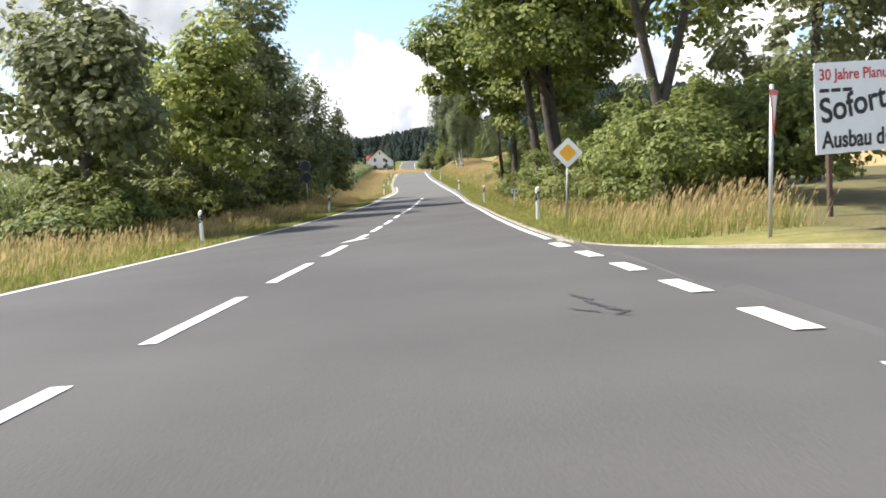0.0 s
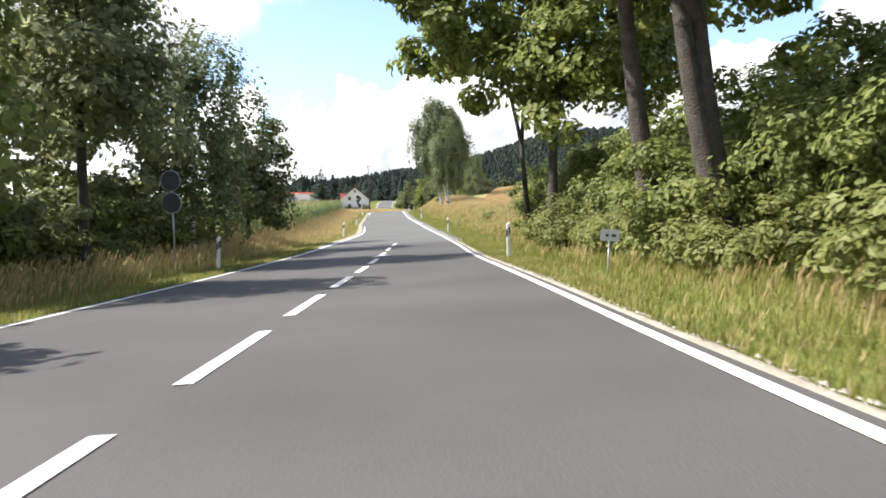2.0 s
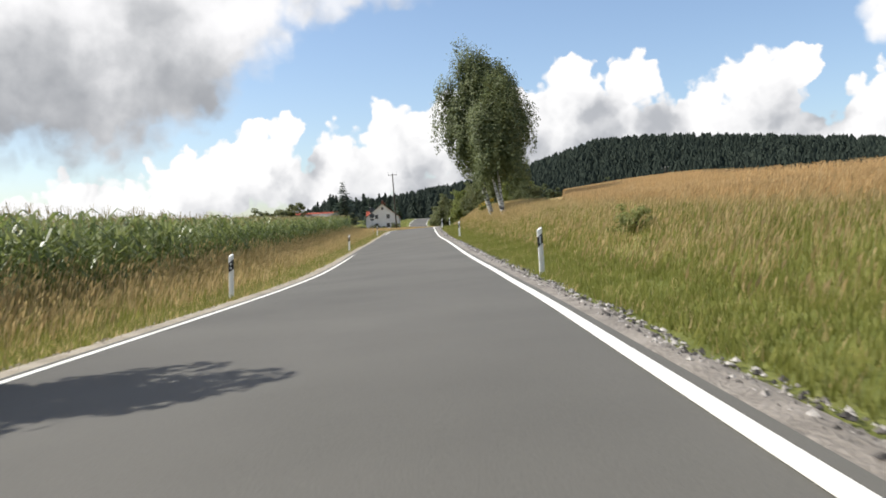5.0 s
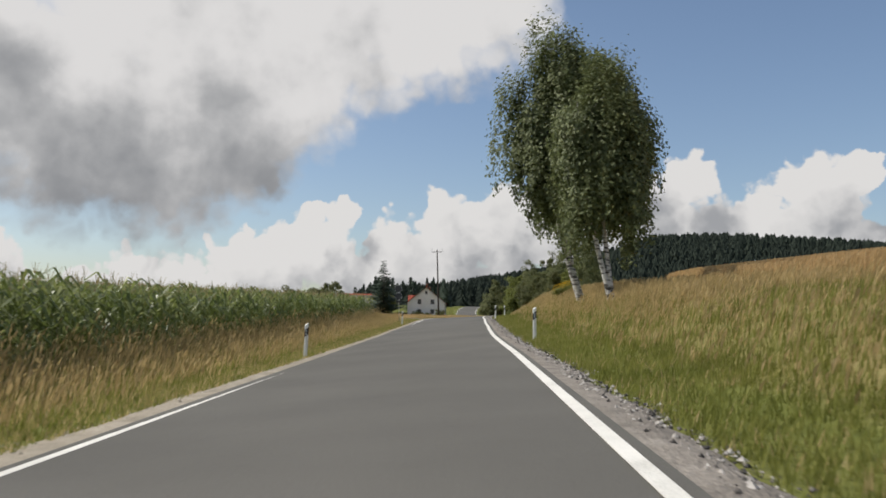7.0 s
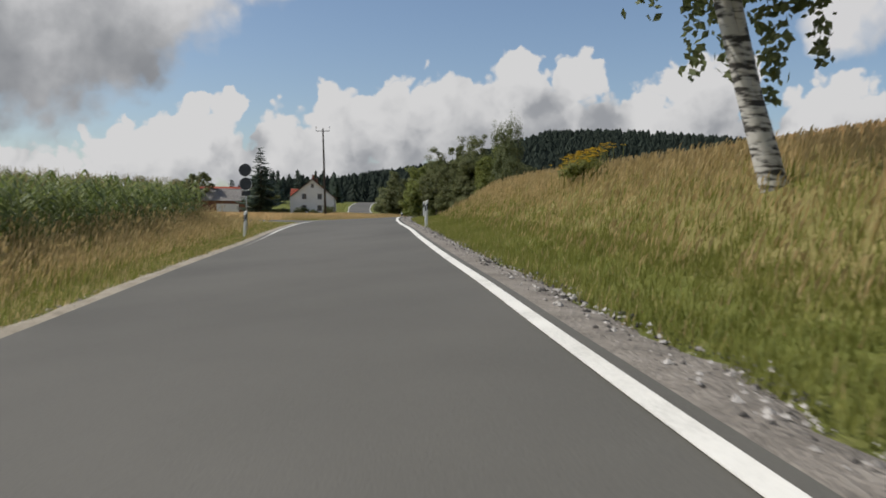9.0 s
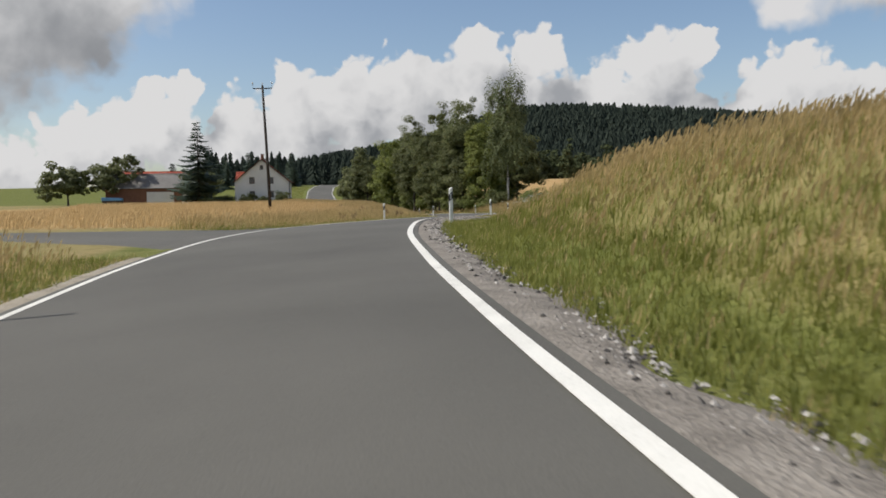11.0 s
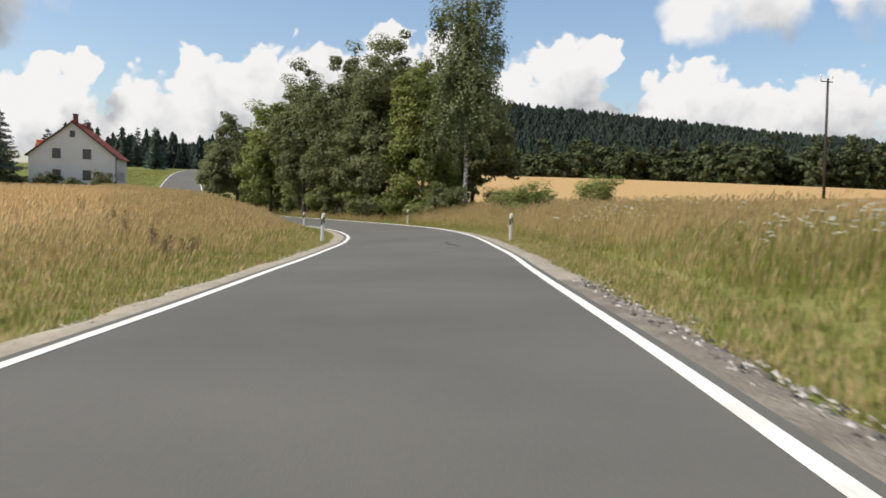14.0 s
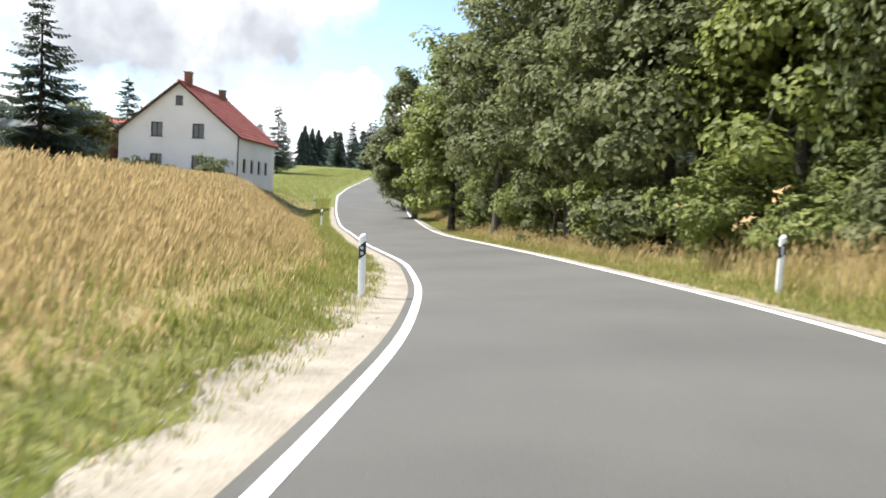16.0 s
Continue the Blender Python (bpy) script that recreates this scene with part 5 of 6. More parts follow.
def farm():
    z0 = -0.75
    win = [(3.05, 4.25, 0.95, 1.15), (6.4, 4.25, 0.95, 1.15), (3.05, 1.75, 0.95, 1.15), (6.4, 1.75, 0.95, 1.15), (4.8, 6.6, 0.6, 0.75)]
    side = [(1.7, 1.75, 0.9, 1.1), (3.9, 1.75, 0.9, 1.1), (6.1, 1.75, 0.9, 1.1), (8.3, 1.75, 0.9, 1.1)]
    h = gabled("farmhouse", "white plastered farmhouse with steep red tiled roof", (-32.15, 304.9, z0), 4, 9.6, 11.4, 4.05, 7.95, PLASTER, ROOF_RED, win, side, roof_label="red clay roof tiles", wall_label="white lime plaster")
    for px, py, hh in ((4.9, 1.6, 1.1), (5.2, 9.3, 0.9)):
        ch = part("chimney", box(0.5, 0.6, 1.9, (px, py, 7.95 + hh - 0.95 - (px - 4.8) * 0.81), 0.02), BRICK_RED, h, "brown brick chimney")
        part("chimney_cap", box(0.62, 0.72, 0.08, (px, py, 7.95 + hh + 0.04 - (px - 4.8) * 0.81), 0.01), ROOF_GREY, ch)
    part("downpipe", rod([(9.66, -0.04, 4.0), (9.66, -0.04, -0.3)], 0.05, 8), DARK_WOOD, h, smooth=True)
    # cross wing that rises over the left slope of the roof
    gabled("farm_wing", "low cross wing with bright red tiled roof", (-29.4, 308.5, z0), 94, 4.5, 2.9, 3.9, 5.75, PLASTER, ROOF_RED, [], [], roof_label="bright red roof tiles", wall_label="white lime plaster")
    # barns beyond the stubble field
    b = gabled("barn", "long barn of brown boards with pale sheet roof", (-50.5, 303.0, -1.4), 78, 9.0, 17.0, 3.3, 5.9, BRICK_RED, ROOF_GREY, [], [], roof_label="pale grey sheet roofing", wall_label="brown boarded wall")
    b.matrix_basis = pose(-41.5, 314.0, -0.7, 0, 0, 84)
    part("gate", box(5.2, 0.10, 2.6, (0, 0, 0), 0.02), PLASTER, b, "pale sliding barn gate").matrix_basis = pose(-0.06, 6.4, 1.2, 0, 0, 90)
    part("gate", box(1.9, 0.10, 2.6, (0, 0, 0), 0.02), PLASTER, b, "pale sliding barn gate").matrix_basis = pose(-0.06, 1.2, 1.2, 0, 0, 90)
    gabled("barn", "farther barn with red tiled roof", (-45.0, 325.0, -0.6), 90, 10.0, 14.5, 4.0, 6.6, BRICK_RED, ROOF_RED, [], [], roof_label="red roof tiles")
    t = thing("covered_trailer", "low trailer under a blue plastic sheet", "trailer", (-55.0, 309.0, gz(-55.0, 309.0)), 8)
    part("bed", box(3.4, 1.6, 0.45, (0, 0, 0.55), 0.04), DARK_WOOD, t)
    bm = box(3.6, 1.8, 0.6, (0, 0, 1.0), 0.12)
    for v in bm.verts:
        v.co.z += 0.12 * math.sin(v.co.x * 2.3) * (v.co.z > 1.0)
    part("cover", bm, TARP, t, "crumpled blue plastic sheet")
    for px in (-1.1, 1.1):
        for py in (-0.75, 0.75):
            bm = disc(0.32, 0.2, 18)
            bmesh.ops.translate(bm, vec=(px, py, 0.32), verts=bm.verts)
            part("wheel", bm, BLACK_PLASTIC, t)


place_posts()
priority_sign()
yield_sign()
double_disc_sign(-6.35, 51.7, -0.35, 172, "two round traffic signs on one pole, seen from behind")
double_disc_sign(-11.9, 162.5, 1.25, 176, "two round traffic signs and a plate, seen from behind", True)
kilometre_sign()
banner()
utility_pole(-15.85, 229.8, 10.3, 8, "dark wooden power line pole in the stubble field")
utility_pole(46.5, 269.0, 11.5, 20, "dark wooden power line pole behind the wheat")
farm()

# ---------------------------------------------------------------- trees and bushes
broad_tree("maple_tree", "grey-green maple beside the road", "tree", -11.3, 34.9, 9.0, 3.0, 1.8, 11, LEAF_GREY, clumps=105, per=60, size=0.26, base_r=0.24)
broad_tree("maple_tree", "yellow-green maple in the roadside row", "tree", -9.6, 43.6, 9.4, 2.7, 0.9, 12, LEAF_LIGHT, clumps=105, per=60, size=0.24, base_r=0.18)
broad_tree("alder_tree", "tall dark alder in the roadside row", "tree", -9.4, 52.5, 14.0, 2.6, 0.8, 13, LEAF_GREY, clumps=125, per=60, size=0.22, base_r=0.2)
broad_tree("alder_tree", "dark alder behind the roadside row", "tree", -14.5, 48.0, 10.0, 3.4, 0.8, 17, LEAF_GREY, clumps=75, per=70, size=0.26, base_r=0.2)
broad_tree("alder_tree", "dark alder behind the young birch", "tree", -13.4, 58.5, 11.0, 3.2, 0.8, 18, LEAF_GREY, clumps=80, per=60, size=0.25, base_r=0.2)
birch_tree("birch_tree", "slender young birch in the roadside row", -8.9, 62.0, 9.8, 2.3, 0.8, 14, stems=1, strands=330, size=0.17, base_r=0.13, long=1.3)
broad_tree("rowan_tree", "round dark rowan at the end of the row", "tree", -8.6, 70.8, 6.6, 1.9, 0.9, 15, LEAF_DARK, clumps=110, per=70, size=0.18, base_r=0.13, clump=0.4)
broad_tree("maple_tree", "tall roadside maple with two stems", "tree", 7.75, 27.3, 13.0, 4.2, 4.9, 21, LEAF_MAPLE, clumps=120, per=128, size=0.2, base_r=0.27, stems=2, spread=0.17, first=0.45, fork=0.25, shift=(0.6, 0))
broad_tree("maple_tree", "old roadside maple with heavy trunk", "tree", 7.15, 42.8, 13.0, 4.0, 4.6, 22, LEAF_MAPLE, clumps=125, per=128, size=0.2, base_r=0.36, stems=2, spread=0.035, lean=(-1.2, 0.2), first=0.4, shift=(0.6, 0))
broad_tree("maple_tree", "old roadside maple leaning to the road", "tree", 6.5, 45.2, 12.5, 3.6, 4.8, 23, LEAF_MAPLE, clumps=115, per=128, size=0.2, base_r=0.29, lean=(-1.2, 0), first=0.42, shift=(0.5, 0.8))
broad_tree("maple_tree", "roadside maple with crown over the verge", "tree", 5.75, 57.8, 12.5, 3.1, 3.4, 24, LEAF_MAPLE, clumps=140, per=100, size=0.22, base_r=0.24, first=0.3, shift=(1.9, 0))
broad_tree("maple_tree", "slim maple with dark forked trunk", "tree", 5.3, 60.9, 12.5, 3.0, 5.6, 25, LEAF_MAPLE, clumps=95, per=75, size=0.26, base_r=0.18, stems=2, spread=0.13, lean=(-0.7, 0), first=0.55, shift=(-1.9, 0), fork=0.42)
broad_tree("willow_tree", "grey-green willow beyond the junction", "tree", 17.5, 41.0, 15.0, 4.2, 1.6, 26, LEAF_GREY, clumps=150, per=70, size=0.24, base_r=0.3)

birch_tree("birch_tree", "tall birch on the grassy bank", 1.85, 134.9, 14.0, 3.0, 3.9, 31, stems=2, spread=0.03, strands=900, base_r=0.22, lean=(-2.0, 0), per=92, size=0.165, shift=(1.1, -0.8), long=2.2, group="birches on the bank")
birch_tree("birch_tree", "twin-stemmed birch on the grassy bank", 2.56, 126.5, 9.6, 2.1, 3.0, 32, stems=2, spread=0.06, strands=500, base_r=0.175, lean=(-0.9, 0.2), shift=(0.35, 0.8), per=95, size=0.155, long=2.2, group="birches on the bank")

CLUMP = [(8.2, 264, 11, 2.8), (5.6, 268.5, 12.5, 3.2), (2.8, 275.0, 14, 3.6), (7.5, 274, 14.5, 4.0), (-0.6, 284.0, 13, 3.6), (4.5, 285.0, 15, 4.2),
         (-4.0, 294.0, 12, 3.6), (0.5, 297.0, 13, 4.0), (-8.4, 307.0, 10.5, 3.4), (-4, 310, 12, 4.0), (-11.6, 320.0, 8.5, 2.8), (13.5, 270, 12, 3.6), (12, 282, 13, 4.0)]
for k, (x, y, h, r) in enumerate(CLUMP):
    broad_tree("maple_tree", "dark roadside maple in a dense row by the bend", "tree", x, y, h, r, 0.5, 60 + k, LEAF_DARK if k % 6 else LEAF_MAPLE, clumps=165, per=112 if k < 5 else 72, size=0.19 if k < 5 else 0.25, base_r=0.22, clump=0.55, group="trees by the bend", first=0.25)
birch_tree("birch_tree", "slender birch at the end of the tree row", 10.6, 259.5, 17.5, 2.3, 3.6, 81, stems=1, strands=460, size=0.2, base_r=0.18, long=1.9)

rngb = np.random.default_rng(9)
for k in range(17):
    y = 25 + k * 2.6 + rngb.uniform(-0.6, 0.6)
    x = float(right_x(y)) + 3.9 + rngb.uniform(-0.3, 1.8) - (0.3 if y < 32 else 0)
    bush("leafy hazel bush under the roadside maples", x, y, rngb.uniform(1.8, 3.6), rngb.uniform(1.2, 1.9), 100 + k, per=80, size=0.14, group="hazel bushes under the maples")
for k in range(12):
    y = 30 + k * 3.1 + rngb.uniform(-0.8, 0.8)
    x = float(left_x(y)) - 5.4 - rngb.uniform(0, 1.4)
    bush("dark undergrowth below the roadside row", x, y, rngb.uniform(1.2, 2.6), rngb.uniform(1.1, 1.8), 130 + k, LEAF_WEED if k % 2 else LEAF_BUSH, size=0.2, group="undergrowth on the verge")
for k in range(15):
    y = 30 + k * 2.1 + rngb.uniform(-0.8, 0.8)
    x = float(right_x(y)) + 2.9 + rngb.uniform(-0.3, 0.6)
    bush("lush green weeds in front of the hazels", x, y, rngb.uniform(0.7, 1.5), rngb.uniform(0.6, 1.0), 370 + k, LEAF_WEED, clumps=40, size=0.11, group="weeds on the verge", name="weed_clump", category="weeds")
for k in range(11):
    y = 37 + k * 2.9 + rngb.uniform(-0.8, 0.8)
    x = float(left_x(y)) - 6.6 - rngb.uniform(0, 2.2)
    bush("tall dark hedge growth below the roadside row", x, y, rngb.uniform(2.4, 3.8), rngb.uniform(1.6, 2.2), 330 + k, LEAF_GREY if k % 3 else LEAF_BUSH, clumps=70, size=0.22, group="hedge below the row")
for k in range(13):
    y = 27 + k * 3.1 + rngb.uniform(-0.8, 0.8)
    x = float(right_x(y)) + 6.6 + rngb.uniform(0, 2.0)
    bush("tall hazel behind the roadside maples", x, y, rngb.uniform(3.0, 4.3), rngb.uniform(1.7, 2.2), 350 + k, LEAF_BUSH, clumps=80, per=64, size=0.17, group="hazels behind the maples")
for k in range(16):
    f = k / 15
    y = 259 + 66 * f
    x = float(right_x(y)) + (3.1 if y > 263 else 4.8) + rngb.uniform(0, 1.0)
    bush("shrub at the foot of the tree row", x, y, rngb.uniform(2.0, 4.0), rngb.uniform(1.3, 1.9), 160 + k, LEAF_BUSH if k % 2 else LEAF_DARK, per=80, size=0.16, group="shrubs by the bend")
for k, (x, y, h, r) in enumerate([(9.0, 262.3, 2.6, 1.5), (10.4, 266, 3.0, 1.7), (12.0, 270, 3.2, 1.8), (7.8, 261.0, 1.5, 1.0)]):
    bush("shrub at the foot of the tree row", x, y, h, r, 180 + k, LEAF_BUSH, clumps=60, per=70, size=0.15, group="shrubs by the bend")
bush("small shrub on the grassy bank", 5.0, 88.0, 0.8, 0.6, 190, LEAF_WEED, clumps=26, per=34, size=0.075)
bush("yellow-flowered shrub on the bank", 1.5, 148.0, 0.75, 0.65, 191, LEAF_WEED, size=0.10)
SHRUBS = [(14.2, 262, 1.9, 1.2), (12.6, 255, 1.7, 1.1), (15.5, 246, 2.4, 1.3), (11.6, 247.0, 2.1, 1.2), (13.2, 249.0, 1.6, 1.0), (17.5, 268, 1.6, 1.2)]
for k, (x, y, h, r) in enumerate(SHRUBS):
    bush("green shrub in the tall grass by the wheat", x, y, h, r, 200 + k, LEAF_BUSH, per=70, size=0.11, group="shrubs by the wheat")
for k, (x, y, h, r) in enumerate([(-29.6, 302.9, 1.6, 1.3), (-26.8, 302.6, 1.2, 1.2), (-23.6, 302.9, 2.0, 1.2), (-33.6, 303.5, 1.3, 1.4), (-35.8, 302, 1.0, 1.5)]):
    bush("garden shrub against the farmhouse", x, y, h, r, 210 + k, LEAF_DARK, size=0.18, group="garden shrubs")
near_spruce("tall dark spruce beside the farm", -38.3, 304.0, 15.0, 5.4, 220, 26, 8)
near_spruce("dark spruce behind the farm", -40.5, 322.0, 10.5, 3.2, 221, 22)
broad_tree("ash_tree", "broad dark tree behind the barns", "tree", -57.0, 318, 9, 4.2, 1.2, 222, LEAF_DARK, clumps=90, per=50, size=0.4)
broad_tree("ash_tree", "broad dark tree behind the barns", "tree", -64.0, 312, 7.5, 4.5, 0.8, 223, LEAF_DARK, clumps=90, per=50, size=0.4)
broad_tree("apple_tree", "low fruit tree beside the farm", "tree", -39.5, 312, 6.5, 2.6, 1.0, 224, LEAF_DARK, clumps=70, per=50, size=0.3)
for k in range(26):
    x = -64 + k * 3.6 + rngb.uniform(-1, 1)
    y = 372 + rngb.uniform(-16, 40) + 0.25 * abs(x + 20)
    near_spruce("dark spruce at the wood's edge beyond the farm", x if not -28 < x < -18 else x - 12, y, rngb.uniform(6, 10.5), rngb.uniform(2.2, 3.2), 240 + k, 18, 8, "spruces beyond the farm")
scatter_forest()


# ---------------------------------------------------------------- grasses, maize and wheat
def blades(rng, px, py, h, width, lean, lift=0.0, per=4, spread=0.10):
    """Thin pointed blades in tufts: verts and triangles."""
    n = len(px)
    bx = np.repeat(px, per) + rng.normal(size=n * per) * spread
    by = np.repeat(py, per) + rng.normal(size=n * per) * spread
    bz = ground_z(bx, by) - 0.04 + lift
    hh = np.repeat(h, per) * rng.uniform(0.6, 1.15, n * per)
    a = rng.uniform(0, 6.283, n * per)
    ln = hh * lean * rng.uniform(0.2, 1.4, n * per)
    wd = width * rng.uniform(0.6, 1.5, n * per)
    sx, sy = -np.sin(a) * wd, np.cos(a) * wd
    tip = np.stack([bx + np.cos(a) * ln + 0.12 * hh, by + np.sin(a) * ln, bz + hh], -1)
    p0 = np.stack([bx - sx, by - sy, bz], -1)
    p1 = np.stack([bx + sx, by + sy, bz], -1)
    v = np.stack([p0, p1, tip], 1).reshape(-1, 3)
    return v, np.arange(len(v)).reshape(-1, 3), tip


def heads(rng, tips, length, width):
    """Loose seed heads on the tips: slim four-cornered shapes."""
    n = len(tips)
    a = rng.uniform(0, 6.283, n)
    ln, wd = length * rng.uniform(0.6, 1.4, n), width * rng.uniform(0.6, 1.4, n)
    sx, sy = -np.sin(a) * wd, np.cos(a) * wd
    z = np.zeros(n)
    top = tips + np.stack([0.25 * ln, z, 0.35 * ln], -1)
    low = tips - np.stack([0.1 * ln, z, 0.65 * ln], -1)
    side = np.stack([sx, sy, z], -1)
    v = np.stack([low, tips + side, top, tips - side], 1).reshape(-1, 3)
    f = np.arange(4 * n).reshape(n, 4)
    return v, np.concatenate([f[:, [0, 1, 2]], f[:, [0, 2, 3]]])


def along(rng, side, y0, y1, d0, d1, density, patchy=0.5):
    """Spots beside the road between two distances from its edge, thinned into patches."""
    area = (y1 - y0) * np.mean(np.asarray(d1) - np.asarray(d0))
    n = int(area * density)
    y = rng.uniform(y0, y1, n)
    f = rng.uniform(0, 1, n)
    lo, hi = d0, d1
    d = lo + (hi - lo) * f
    x = right_x(y) + d if side > 0 else left_x(y) - d
    keep = rng.uniform(0, 1, n) > patchy * (0.5 + 0.5 * np.sin(0.9 * x + 1.3 * np.sin(0.31 * y)) * np.sin(0.57 * y + 0.8 * np.sin(0.7 * x)))
    return x[keep], y[keep], d[keep]


def grass_stuff(name, label, groups, mats, category="grass"):
    V, F, I, base = [], [], [], 0
    for v, f, k in groups:
        V.append(v)
        F.append(f + base)
        I.append(np.full(len(f), k))
        base += len(v)
    tagged(new(name, mesh_from(name, np.concatenate(V), np.concatenate(F), mats, np.concatenate(I))), label, category, kind="stuff")


TALL = [  # side, from y, to y, nearest and farthest from the edge, height, tufts a square metre, share of dry stems
    (1, 20, 36, 1.7, 5.0, 0.72, 55, 0.55), (1, 36, 66, 1.7, 5.0, 0.5, 50, 0.24), (-1, -8, 66, 1.4, 5.6, 0.62, 44, 0.45),
    (1, 66, 112, 2.3, 8.5, 0.46, 58, 0.26), (1, 112, 179, 2.3, 3.6, 0.42, 58, 0.25), (1, 112, 179, 3.6, 8.5, 0.48, 58, 0.72), (-1, 66, 171, 1.7, 3.6, 0.6, 58, 0.6), (-1, 66, 169, 3.4, 5.1, 1.1, 62, 0.85),
    (1, 193, 220, 2.6, 10.5, 0.55, 50, 0.36), (1, 220, 264, 2.2, 10.5, 0.8, 52, 0.88), (1, 191.9, 193.4, 4.0, 14, 0.26, 45, 0.3), (1, 192.6, 194.0, 1.9, 14, 0.4, 45, 0.35), (1, 176, 184, 3.0, 11, 0.5, 40, 0.35), (1, 236, 263, 4.2, 12.5, 0.95, 34, 0.85), (1, 264, 326, 1.6, 3.0, 0.6, 48, 0.8),
    (-1, 184, 236, 1.3, 3.3, 0.34, 55, 0.3), (-1, 188, 236, 3.3, 6.5, 0.52, 50, 0.75), (-1, 236, 300, 2.9, 10.5, 0.62, 80, 0.96), (-1, 236, 300, 1.9, 2.9, 0.3, 40, 0.5), (1, 193, 215, 10, 18, 0.5, 18, 0.4),
]


def build_grass():
    rng = np.random.default_rng(77)
    groups = []
    for side, y0, y1, d0, d1, h, dens, dry in TALL:
        x, y, d = along(rng, side, y0, y1, d0, d1, dens)
        hh = h * (0.55 + 0.6 * rng.uniform(0, 1, len(x))) * np.clip(0.55 + (d - d0) * 0.35, 0.55, 1.0)
        is_dry = rng.uniform(0, 1, len(x)) < dry * np.clip(0.45 + 0.35 * (d - d0), 0.3, 1)
        v, f, tip = blades(rng, x[~is_dry], y[~is_dry], hh[~is_dry] * 0.8, 0.009, 0.55, per=5)
        groups.append((v, f, 0))
        v, f, tip = blades(rng, x[is_dry], y[is_dry], hh[is_dry] * 1.05, 0.006, 0.3, per=4)
        groups.append((v, f, 1))
        v, f = heads(rng, tip[::2], 0.17, 0.012)
        groups.append((v, f, 1))
    grass_stuff("tall_grass", "tall sun-dried grass and weeds on the verges", groups, [GRASS_GREEN, GRASS_DRY])
    groups = []
    for side, y0, y1, d0, d1, h, dens, dry in ((1, 19, 66, 0.25, 1.7, 0.14, 130, 0.15), (-1, -8, 66, 0.2, 1.9, 0.16, 130, 0.15), (1, 66, 179, 0.75, 2.9, 0.17, 140, 0.06), (-1, 66, 171, 0.5, 2.0, 0.16, 120, 0.3),
                                                (1, 193, 240, 0.7, 2.4, 0.16, 120, 0.5), (1, 191.4, 193.6, 1.6, 16, 0.13, 90, 0.4), (1, 177, 183.6, 2.9, 12, 0.22, 70, 0.35), (1, 240, 326, 0.7, 2.6, 0.16, 120, 0.25), (-1, 188, 235, 0.6, 2.2, 0.15, 120, 0.4), (-1, 235, 330, 0.6, 2.2, 0.15, 120, 0.1), (-1, 300, 380, 1, 12, 0.2, 22, 0.1)):
        x, y, d = along(rng, side, y0, y1, d0, d1, dens, 0.35)
        pale = rng.uniform(0, 1, len(x)) < dry
        for k, pick in enumerate((~pale, pale)):
            v, f, tip = blades(rng, x[pick], y[pick], np.full(pick.sum(), h), 0.009, 0.6, per=3, spread=0.05)
            groups.append((v, f, k))
    grass_stuff("short_grass", "short green grass beside the road", groups, [GRASS_GREEN, GRASS_DRY])


def build_wheat():
    rng = np.random.default_rng(78)
    groups = []
    for y0, y1, d0, d1, dens in ((66, 178, 8.2, 20, 14), (200, 262, 15, 26, 9)):
        n = int((y1 - y0) * (d1 - d0) * dens)
        y = rng.uniform(y0, y1, n)
        edge = np.interp(y, [60, 72, 120, 150, 176, 182, 200, 240, 300], [9, 7.5, 8.0, 13, 17, 30, 18, 13, 26])
        x = right_x(y) + edge + 0.5 + (d1 - d0) * rng.uniform(0, 1, n) ** 1.5
        v, f, tip = blades(rng, x, y, np.full(n, 0.72), 0.010, 0.16, per=5, spread=0.13)
        groups.append((v, f, 0))
        v, f = heads(rng, tip, 0.14, 0.013)
        groups.append((v, f, 0))
    n = 16000
    y = rng.uniform(190, 299, n)
    x = left_x(y) - np.interp(y, [186, 196, 230, 262], [4.5, 5.5, 7.5, 10.5]) - 34 * rng.uniform(0, 1, n) ** 1.3
    v, f, tip = blades(rng, x, y, np.full(n, 0.55), 0.016, 0.2, per=4, spread=0.16)
    groups.append((v, f, 0))
    v, f = heads(rng, tip[::2], 0.15, 0.022)
    groups.append((v, f, 0))
    grass_stuff("wheat", "ripe golden wheat at the field's edge", groups, [WHEAT], "wheat")


